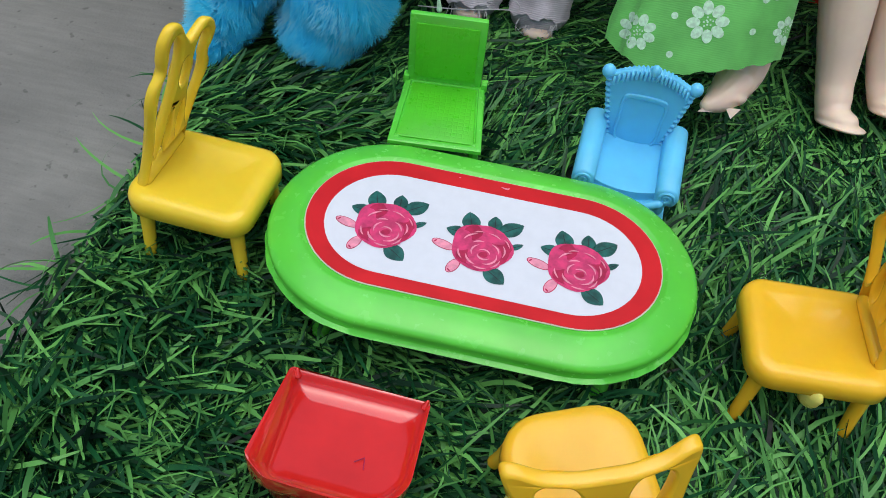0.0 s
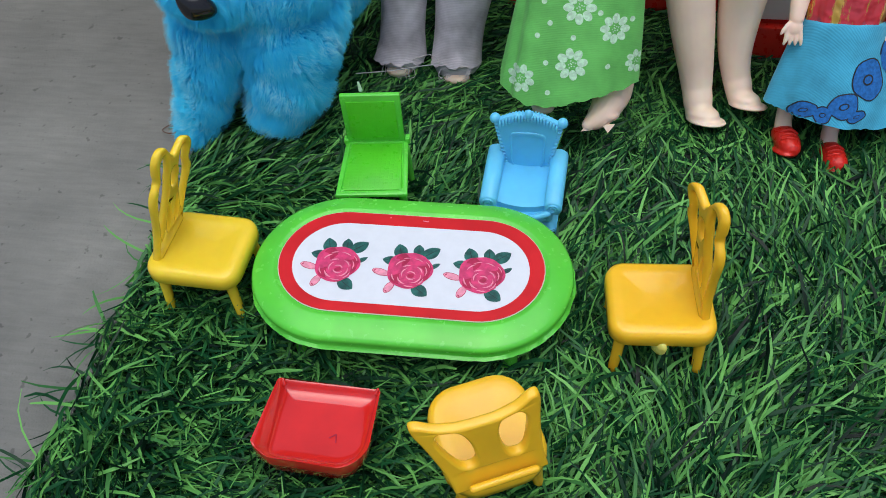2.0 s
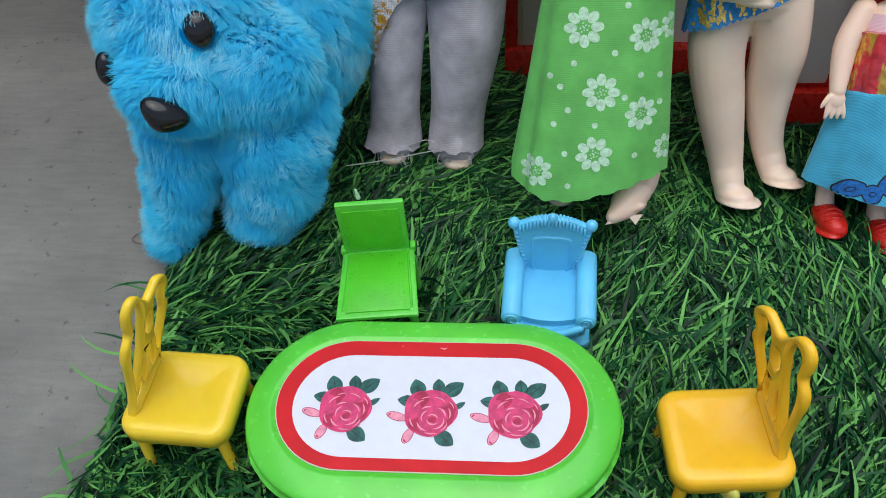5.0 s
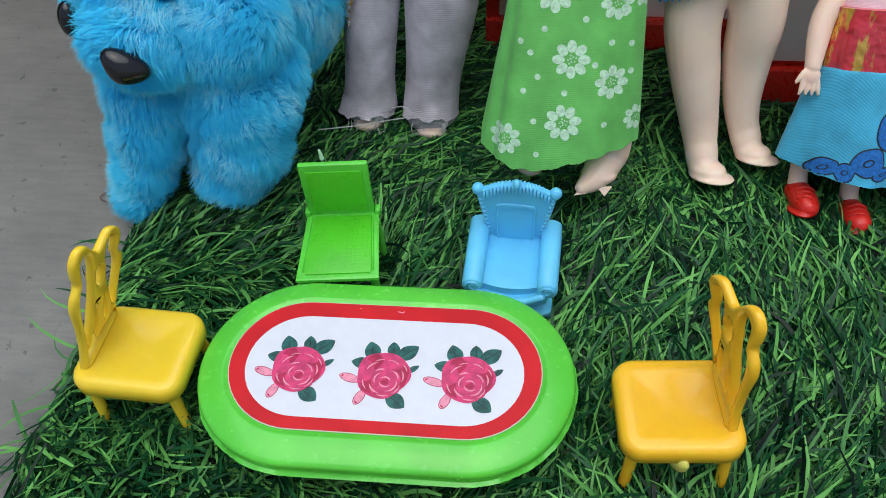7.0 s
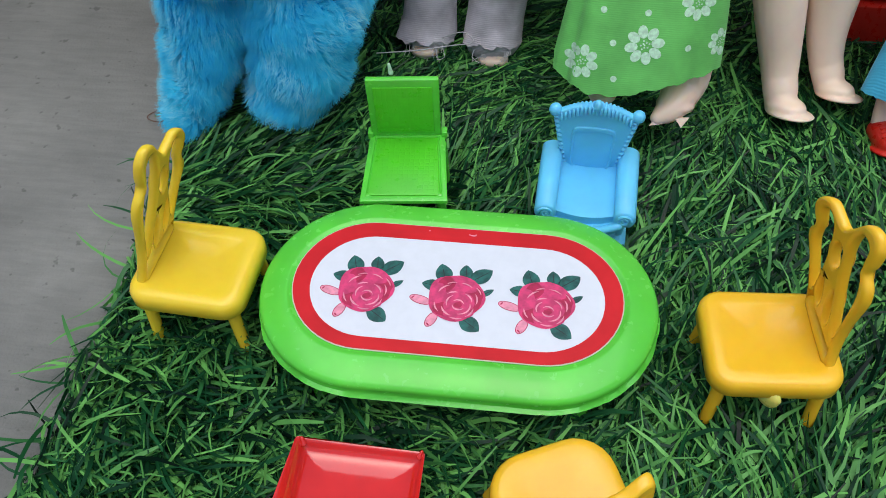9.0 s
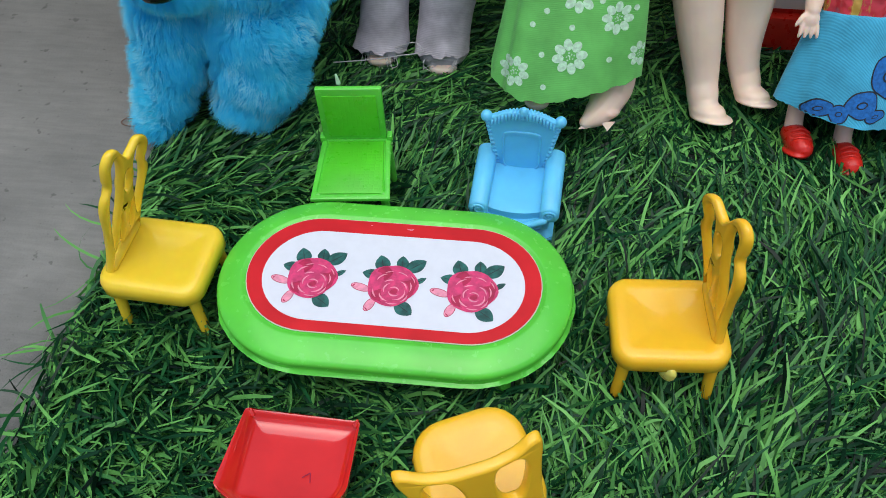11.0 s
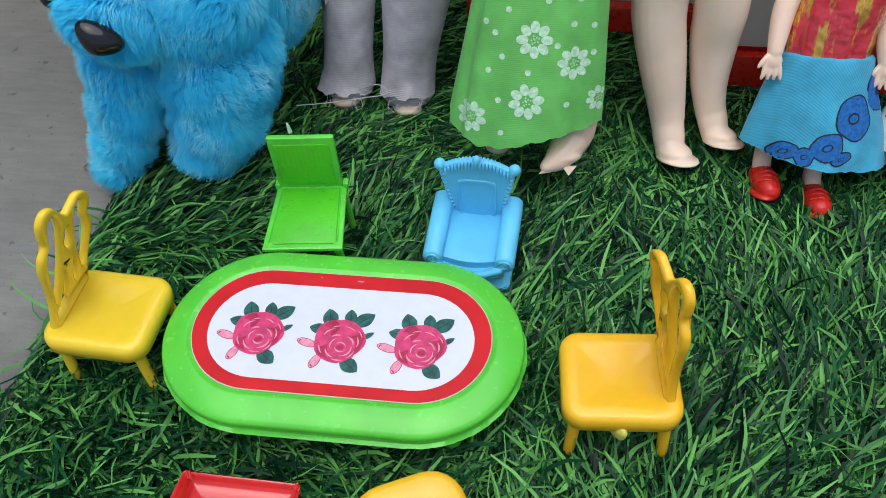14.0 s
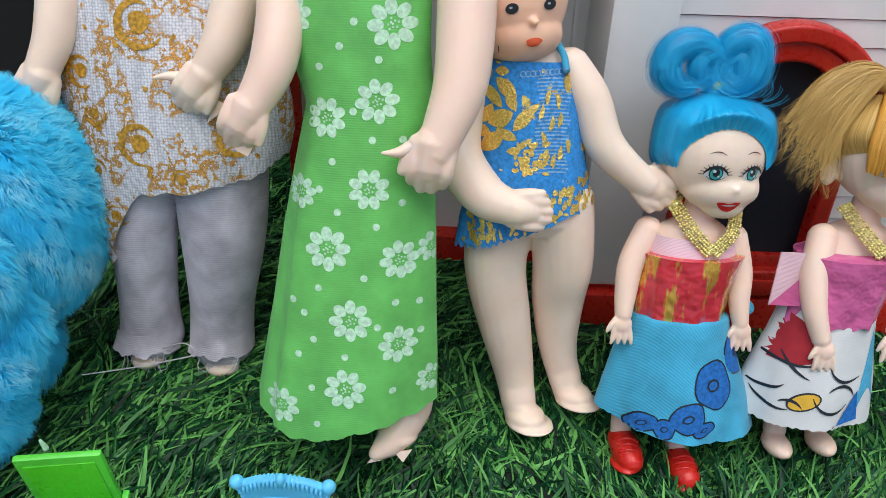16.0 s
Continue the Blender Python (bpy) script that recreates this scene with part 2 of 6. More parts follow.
GREEN_CLOTH = cloth("green_dress_cloth", (0.18, 0.65, 0.14), 0.62, 0.6, 0.18, 0.6, 0.10, 0.22)
WHITE_PRINT = flat("white_flower_print", (0.52, 0.78, 0.54), 0.7, spread=0.15, scale=900)
GOLD_WHITE = lace_cloth("white_gold_cloth", (0.78, 0.77, 0.80), (0.52, 0.28, 0.07))
GOLD_INK = flat("orange_gold_print", (0.66, 0.34, 0.04), 0.35, 0.35, 0.35, 900)
GOLD = flat("gold_foil", (1.0, 0.60, 0.14), 0.28, 0.65, 0.25, 1600)
bump(GOLD.node_tree, GOLD.node_tree.nodes["Principled BSDF"], noise_tex(GOLD.node_tree, 1100, 2).outputs["Fac"], 0.9, 0.0005)
NECK_GOLD = flat("gold_glitter_braid", (0.86, 0.64, 0.24), 0.3, 0.6, 0.4, 1200)
GOLD_BLUE = foil_cloth("blue_gold_cloth", (0.03, 0.26, 0.64), (0.95, 0.58, 0.14), 200, 0.62)
BLUE_CLOTH = cloth("light_blue_cloth", (0.05, 0.38, 0.58), 0.60, 0.9, 0.25, 0.8, 0.07, 0.0, "DIAGONAL")
BLUE_INK = flat("blue_flower_print", (0.01, 0.13, 0.42), 0.85, spread=0.25, scale=900)
RED_FOIL = foil_cloth("red_gold_foil", (0.66, 0.03, 0.05), (0.92, 0.46, 0.08), 60, 0.52, 0.10, 70, (2.4, 1.0, 0.55))
RED_FOIL.node_tree.nodes["Principled BSDF"].inputs["Coat Weight"].default_value = 0.8
PINK_NET = cloth("pink_net", (0.85, 0.55, 0.60), 0.4, 0.7, 0.1, 0.4, 0.1)
PINK_FOIL = plastic("pink_shiny_cloth", (0.62, 0.12, 0.30), 0.12, 0, 0.3)
bump(PINK_FOIL.node_tree, PINK_FOIL.node_tree.nodes["Principled BSDF"], noise_tex(PINK_FOIL.node_tree, 110, 3).outputs["Fac"], 0.7, 0.004)
SKIRT_WHITE = cloth("white_printed_cloth", (0.66, 0.66, 0.64), 0.45, 0.9, 0.1, 0.15, 0.05)
SKIRT_RED = flat("red_print", (0.38, 0.02, 0.03), 0.9)
YELLOW_PRINT = flat("yellow_print", (0.72, 0.42, 0.04), 0.8)
HAIR_BLUE = strands("blue_doll_hair", (0.006, 0.40, 0.74), (0.03, 0.54, 0.86), 0.30, 0.0, None, 0.35, 300)
HAIR_BLOND = strands("blond_doll_hair", (0.48, 0.26, 0.05), (0.80, 0.54, 0.18), 0.38)
HAIR_ORANGE = strands("orange_doll_hair", (0.62, 0.27, 0.03), (0.86, 0.46, 0.07), 0.38)
EYE_WHITE = flat("eye_white", (0.8, 0.8, 0.82), 0.3)
EYE_TEAL = flat("teal_iris", (0.05, 0.46, 0.44), 0.3)
LIP_RED = flat("red_lip_paint", (0.66, 0.02, 0.02), 0.25)
LIP_ORANGE = flat("orange_red_paint", (0.70, 0.10, 0.03), 0.3)
LACE = flat("pale_blue_lace", (0.20, 0.38, 0.58), 0.8, spread=0.3, scale=900)
BROW = flat("brown_paint", (0.14, 0.05, 0.02), 0.5)
SHOE_RED = plastic("red_shoe_plastic", (0.66, 0.02, 0.012), 0.3, 0.15)
THREAD = flat("grey_thread", (0.55, 0.53, 0.55), 0.9)
WALL_DARK = flat("dark_wall_paint", (0.022, 0.021, 0.02), 0.8, spread=0.2, scale=12)


# ---- mesh helpers ----
from mathutils.bvhtree import BVHTree


def part(name, bm, mats, parent=None, label="", smooth=True, sharp=40):
    me = bpy.data.meshes.new(name)
    bm.to_mesh(me)
    bm.free()
    for m in mats if isinstance(mats, (list, tuple)) else [mats]:
        me.materials.append(m)
    if smooth:
        me.polygons.foreach_set("use_smooth", [True] * len(me.polygons))
        me.set_sharp_from_angle(angle=radians(sharp))
    ob = new(name, me)
    if parent:
        ob.parent = parent
    if label:
        tagged(ob, label)
    return ob


def thing(name, m, label, category, group="", kind=""):
    ob = new(name)
    ob.empty_display_size = 0.01
    ob.matrix_world = m
    return tagged(ob, label, category, group, kind)


def skin(bm, rings, closed=True, cap=(True, True), mat=0):
    """Faces between rings of points."""
    rows = [[bm.verts.new(p) for p in ring] for ring in rings]
    n = len(rows[0])
    for a, b in zip(rows, rows[1:]):
        for i in range(n if closed else n - 1):
            j = (i + 1) % n
            f = bm.faces.new((a[i], a[j], b[j], b[i]))
            f.material_index = mat
    if closed and cap[0]:
        bm.faces.new(rows[0][::-1]).material_index = mat
    if closed and cap[1]:
        bm.faces.new(rows[-1]).material_index = mat
    return rows


def tube(bm, pts, radii, n=14, mat=0, flatten=1.0, round_ends=True):
    """A round limb through points with a radius at each; the ends are domed."""
    pts = [Vector(p) for p in pts]
    if isinstance(radii, (int, float)):
        radii = [radii] * len(pts)
    ctrl = list(zip(pts, radii))
    fine = []
    for i in range(len(ctrl) - 1):
        p0, p1, p2, p3 = (ctrl[max(0, min(len(ctrl) - 1, i + k))] for k in (-1, 0, 1, 2))
        for s in range(4):
            t = s / 4
            f = lambda a, b, c, d: 0.5 * (2 * b + (c - a) * t + (2 * a - 5 * b + 4 * c - d) * t * t + (3 * b - a - 3 * c + d) * t ** 3)
            fine.append((f(p0[0], p1[0], p2[0], p3[0]), f(p0[1], p1[1], p2[1], p3[1])))
    fine.append(ctrl[-1])
    if round_ends:
        (a, ra), (b, rb) = fine[0], fine[-1]
        da, db = (fine[0][0] - fine[1][0]).normalized(), (fine[-1][0] - fine[-2][0]).normalized()
        fine = [(a + da * ra * 0.75, ra * 0.35), (a + da * ra * 0.45, ra * 0.78)] + fine + [(b + db * rb * 0.45, rb * 0.78), (b + db * rb * 0.75, rb * 0.35)]
    rings, side = [], None
    for i, (p, r) in enumerate(fine):
        d = (fine[min(i + 1, len(fine) - 1)][0] - fine[max(i - 1, 0)][0]).normalized()
        if side is None:
            side = d.orthogonal().normalized()
        side = (side - d * side.dot(d)).normalized()
        other = d.cross(side)
        rings.append([p + (side * math.cos(2 * math.pi * k / n) + other * math.sin(2 * math.pi * k / n) * flatten) * r for k in range(n)])
    skin(bm, rings, mat=mat)


def ball(bm, c, r, mat=0, turn=None, u=20, v=12):
    c, r = Vector(c), (Vector(r) if not isinstance(r, (int, float)) else Vector((r, r, r)))
    turn = turn or Matrix.Identity(3)
    rings = []
    for i in range(1, v):
        a = math.pi * i / v
        rings.append([c + turn @ Vector((r.x * math.sin(a) * math.cos(2 * math.pi * k / u), r.y * math.sin(a) * math.sin(2 * math.pi * k / u), -r.z * math.cos(a))) for k in range(u)])
    rows = skin(bm, rings, cap=(False, False), mat=mat)
    lo, hi = bm.verts.new(c + turn @ Vector((0, 0, -r.z))), bm.verts.new(c + turn @ Vector((0, 0, r.z)))
    for k in range(u):
        j = (k + 1) % u
        bm.faces.new((lo, rows[0][j], rows[0][k])).material_index = mat
        bm.faces.new((hi, rows[-1][k], rows[-1][j])).material_index = mat


def box(bm, lo, hi, bevel=0.0, mat=0, segments=2):
    before = set(bm.faces)
    r = bmesh.ops.create_cube(bm, size=1.0)
    for v in r["verts"]:
        v.co = Vector([l + (h - l) * (c + 0.5) for l, h, c in zip(lo, hi, v.co)])
    if bevel:
        es = list({e for v in r["verts"] for e in v.link_edges})
        bmesh.ops.bevel(bm, geom=es, offset=bevel, segments=segments, profile=0.6, affect="EDGES")
    for f in bm.faces:
        if f not in before:
            f.material_index = mat


def spline(points, steps=6, closed=True):
    """A smooth run through 2D points."""
    out, n = [], len(points)
    for i in range(n if closed else n - 1):
        p = [points[(i + k) % n] if closed else points[max(0, min(n - 1, i + k))] for k in (-1, 0, 1, 2)]
        for s in range(steps):
            t = s / steps
            out.append(tuple(0.5 * (2 * b + (c - a) * t + (2 * a - 5 * b + 4 * c - d) * t * t + (3 * b - a - 3 * c + d) * t ** 3) for a, b, c, d in zip(*p)))
    if not closed:
        out.append(tuple(points[-1]))
    return out


def panel(outlines, thick, bevel, bend=None):
    """A flat board with holes cut by the inner outlines, in x and z, thickness along y, as a bmesh."""
    cu = bpy.data.curves.new("outline", "CURVE")
    cu.dimensions, cu.fill_mode, cu.extrude, cu.bevel_depth, cu.bevel_resolution = "2D", "BOTH", thick / 2 - bevel, bevel, 2
    cu.offset = -bevel
    for line in outlines:
        s = cu.splines.new("POLY")
        s.points.add(len(line) - 1)
        for q, (x, z) in zip(s.points, line):
            q.co = (x, z, 0, 1)
        s.use_cyclic_u = True
    ob = new("outline", cu)
    bpy.context.view_layer.update()
    me = bpy.data.meshes.new_from_object(ob.evaluated_get(bpy.context.evaluated_depsgraph_get()))
    bm = bmesh.new()
    bm.from_mesh(me)
    bpy.data.objects.remove(ob)
    bpy.data.curves.remove(cu)
    bpy.data.meshes.remove(me)
    for v in bm.verts:
        x, z, d = v.co
        v.co = (x, d + (bend(x, z) if bend else 0.0), z)
    bmesh.ops.recalc_face_normals(bm, faces=bm.faces)
    return bm


def stadium(hl, hw, n=20):
    pts = []
    for k in range(n + 1):
        a = -math.pi / 2 + math.pi * k / n
        pts.append(((hl - hw) + hw * math.cos(a), hw * math.sin(a)))
    for k in range(n + 1):
        a = math.pi / 2 + math.pi * k / n
        pts.append((-(hl - hw) + hw * math.cos(a), hw * math.sin(a)))
    return pts


def rounded_square(hx, hy, r, n=6):
    pts = []
    for cx, cy, a0 in ((1, 1, 0), (-1, 1, 90), (-1, -1, 180), (1, -1, 270)):
        for k in range(n + 1):
            a = radians(a0 + 90 * k / n)
            pts.append((cx * (hx - r) + r * math.cos(a), cy * (hy - r) + r * math.sin(a)))
    return pts


def raw_mesh(name, verts, quads, mats, parent=None, label=""):
    """A large mesh of four-cornered faces straight from arrays."""
    me = bpy.data.meshes.new(name)
    me.vertices.add(len(verts))
    me.vertices.foreach_set("co", np.asarray(verts, np.float32).ravel())
    me.loops.add(quads.size)
    me.loops.foreach_set("vertex_index", quads.astype(np.int32).ravel())
    me.polygons.add(len(quads))
    me.polygons.foreach_set("loop_start", np.arange(0, quads.size, 4, dtype=np.int32))
    me.polygons.foreach_set("use_smooth", np.ones(len(quads), bool))
    me.update(calc_edges=True)
    me.materials.append(mats)
    ob = new(name, me)
    if parent:
        ob.parent = parent
    if label:
        tagged(ob, label)
    return ob


def blades(centre, side, widths):
    """Ribbons from centre lines (n, k, 3), sideways unit vectors (n, 3) and widths (n, k)."""
    n, k = centre.shape[:2]
    off = side[:, None, :] * widths[:, :, None] / 2
    v = np.stack([centre - off, centre + off], 2).reshape(-1, 3)
    i = (np.arange(n)[:, None] * k + np.arange(k - 1)[None, :]) * 2
    q = np.stack([i, i + 1, i + 3, i + 2], -1).reshape(-1, 4)
    return v, q


def unit(a):
    return a / np.maximum(np.linalg.norm(a, axis=-1, keepdims=True), 1e-9)


# ---- the setting ----
def floor():
    bm = bmesh.new()
    bmesh.ops.create_grid(bm, x_segments=2, y_segments=2, size=150)
    for v in bm.verts:
        v.co.z = -0.003
    ob = part("ground", bm, CONCRETE, smooth=False)
    tagged(ob, "worn grey concrete floor with faint scratches", "floor", kind="structure")


def wall():
    bm = bmesh.new()
    # Added out of view: blocks sky and sun so the back-left floor darkens.
    box(bm, (-0.42, 0.06, -0.003), (-0.35, 0.283, 0.45), 0.004)
    tagged(part("unseen_shade_wall", bm, WALL_DARK), "unseen dark wall end added to shade the floor behind the toys", "wall", kind="structure")
    bm = bmesh.new()
    box(bm, (-0.9, 0.285, -0.003), (1.1, 0.36, 0.34), 0.004)
    tagged(part("wall_north", bm, WALL_DARK), "dark painted wall behind the toys", "wall", kind="structure")


floor()
wall()

MAT_X0, MAT_X1, MAT_Y0, MAT_Y1 = -0.106, 0.36, -0.21, 0.262


def flow(x, y):
    """The lie of the turf, as an angle."""
    return -0.65 + 1.35 * np.clip(np.maximum((x - 0.03) / 0.05, (y - 0.02) / 0.04), 0, 1) + 0.6 * np.sin(9.0 * x + 1.3) * np.cos(11.0 * y - 0.4) + 0.6 * np.sin(21.0 * x - 17.0 * y) + 0.4 * np.sin(47 * x + 31 * y)


def turf():
    rng = np.random.default_rng(5)
    bm = bmesh.new()
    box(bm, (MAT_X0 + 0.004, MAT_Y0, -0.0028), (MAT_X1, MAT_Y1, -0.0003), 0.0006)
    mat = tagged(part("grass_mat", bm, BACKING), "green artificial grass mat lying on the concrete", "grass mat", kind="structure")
    n = 118000
    x, y = rng.uniform(MAT_X0, MAT_X1, n), rng.uniform(MAT_Y0, MAT_Y1, n)
    # stitched in tufts: draw the roots towards a loose grid of holes
    gx, gy = np.round(x / 0.0045) * 0.0045, np.round(y / 0.0055) * 0.0055
    x, y = gx + rng.normal(0, 0.0011, n), gy + rng.normal(0, 0.0011, n)
    # nothing grows up through what stands close to the ground
    keep = ~((x > 0.012) & (y > np.where(x < 0.122, 0.186, 0.168)))
    keep &= (x > MAT_X0 + 0.0015 * np.sin(y * 130))
    x, y = x[keep], y[keep]
    n = len(x)
    ang = flow(x, y) + rng.normal(0, 0.62, n)
    edge = x < MAT_X0 + 0.020
    ang = np.where(edge & (np.cos(ang) < 0.1) & (rng.random(n) < 0.988), rng.normal(0, 1.2, n), ang)
    size = rng.uniform(0.010, 0.024, n) * np.where(rng.random(n) < 0.12, 1.25, 1.0)
    lay = rng.uniform(0.70, 0.98, n)
    top = rng.uniform(0.15, 0.75, n)
    s = np.linspace(0, 1, 5)[None, :]
    reach = (size * lay)[:, None] * s ** 1.12
    rise = (size * top)[:, None] * s * (1.25 - rng.uniform(0.3, 0.9, n)[:, None] * s)
    # trodden flat where the dolls and the dog press on it
    flat_at = np.clip((y - 0.060) / 0.025, 0, 1)
    rise *= (1 - 0.62 * flat_at)[:, None]
    curl = rng.normal(0, 0.22, n)[:, None] * s ** 2
    a = ang[:, None] + curl
    c = np.stack([x[:, None] + reach * np.cos(a), y[:, None] + reach * np.sin(a), rise - 0.0003], -1)
    c[..., 2] = np.maximum(c[..., 2], 0.0002 + 0.0004 * s)
    # no blade runs through a seat that sits low in the pile
    hit = np.zeros(n, bool)
    for x0, x1, y0, y1, z0 in ((-0.0310, -0.0026, -0.0682, -0.0448, 0.004), (0.0205, 0.0475, 0.0335, 0.0600, 0.001), (0.127, 0.141, 0.070, 0.098, 0.0035), (0.144, 0.158, 0.060, 0.090, 0.0035), (0.092, 0.112, 0.076, 0.112, 0.002), (0.110, 0.128, 0.086, 0.120, 0.004), (-0.036, 0.010, 0.118, 0.140, 0.004), (0.055, 0.072, 0.076, 0.100, 0.008), (-0.033, -0.008, 0.034, 0.062, 0.010)):
        hit |= ((c[..., 0] > x0) & (c[..., 0] < x1) & (c[..., 1] > y0) & (c[..., 1] < y1) & (c[..., 2] > z0)).any(1)
    ok = ~hit
    n, c, ang = int(ok.sum()), c[ok], ang[ok]
    tilt = rng.normal(0, 0.75, n)
    side = np.stack([-np.sin(ang) * np.cos(tilt), np.cos(ang) * np.cos(tilt), np.sin(tilt)], -1)
    w = (0.0005 + 0.0009 * rng.random(n) ** 1.2)[:, None] * np.array([0.9, 1.0, 1.0, 0.92, 0.45])[None, :]
    v, q = blades(c, side, w)
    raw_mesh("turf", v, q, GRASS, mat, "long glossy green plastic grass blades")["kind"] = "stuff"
    # loose long blades that stick out over the concrete
    k = 26
    x, y = np.full(k, MAT_X0 + 0.004), rng.uniform(-0.10, 0.075, k)
    ang = math.pi + rng.normal(0, 0.55, k)
    size = rng.uniform(0.012, 0.024, k)
    s = np.linspace(0, 1, 6)[None, :]
    a = ang[:, None] + rng.normal(0, 0.5, k)[:, None] * s
    c = np.stack([x[:, None] + size[:, None] * s * np.cos(a), y[:, None] + size[:, None] * s * np.sin(a), 0.001 + size[:, None] * rng.uniform(0.05, 0.22, k)[:, None] * np.sin(s * 2.2)], -1)
    side = np.stack([-np.sin(ang), np.cos(ang), np.zeros(k)], -1)
    v, q = blades(c, side, rng.uniform(0.0007, 0.0013, k)[:, None] * np.array([1, 1, 0.9, 0.8, 0.6, 0.2])[None, :])
    raw_mesh("stray_blade", v, q, GRASS, mat, "stray blades at the frayed edge of the mat")["kind"] = "stuff"


turf()


# ---- the toy table ----
def lens_outline(cx, cy, ax, ay, turn, n=12):
    """A pointed leaf or petal shape."""
    pts = []
    for k in range(2 * n):
        t = k / n
        s = t if t <= 1 else 2 - t
        w = math.sin(math.pi * s) ** 0.8 * (1 if t <= 1 else -1)
        px, py = (s * 2 - 1) * ax, w * ay
        pts.append((cx + px * math.cos(turn) - py * math.sin(turn), cy + px * math.sin(turn) + py * math.cos(turn)))
    return pts


def oval(cx, cy, ax, ay, turn=0.0, n=18, wob=0.0, rng=None):
    pts = []
    ph = rng.uniform(0, 6) if rng else 0
    for k in range(n):
        a = 2 * math.pi * k / n
        r = 1 + wob * math.sin(3 * a + ph) + wob * 0.7 * math.sin(5 * a + 2 * ph)
        px, py = ax * math.cos(a) * r, ay * math.sin(a) * r
        pts.append((cx + px * math.cos(turn) - py * math.sin(turn), cy + px * math.sin(turn) + py * math.cos(turn)))
    return pts


def sheet(outline, z):
    bm = bmesh.new()
    bm.faces.new([bm.verts.new((x, y, z)) for x, y in outline])
    bmesh.ops.triangulate(bm, faces=bm.faces)
    return bm


def arc_band(cx, cy, r, a0, a1, width, squash=0.9, n=12):
    """A thin curved stroke that tapers at both ends."""
    out, inn = [], []
    for k in range(n + 1):
        t = k / n
        a = a0 + (a1 - a0) * t
        w = width * (0.15 + math.sin(math.pi * t))
        for lst, rr in ((out, r + w / 2), (inn, r - w / 2)):
            lst.append((cx + rr * math.cos(a), cy + rr * math.sin(a) * squash))
    return out + inn[::-1]


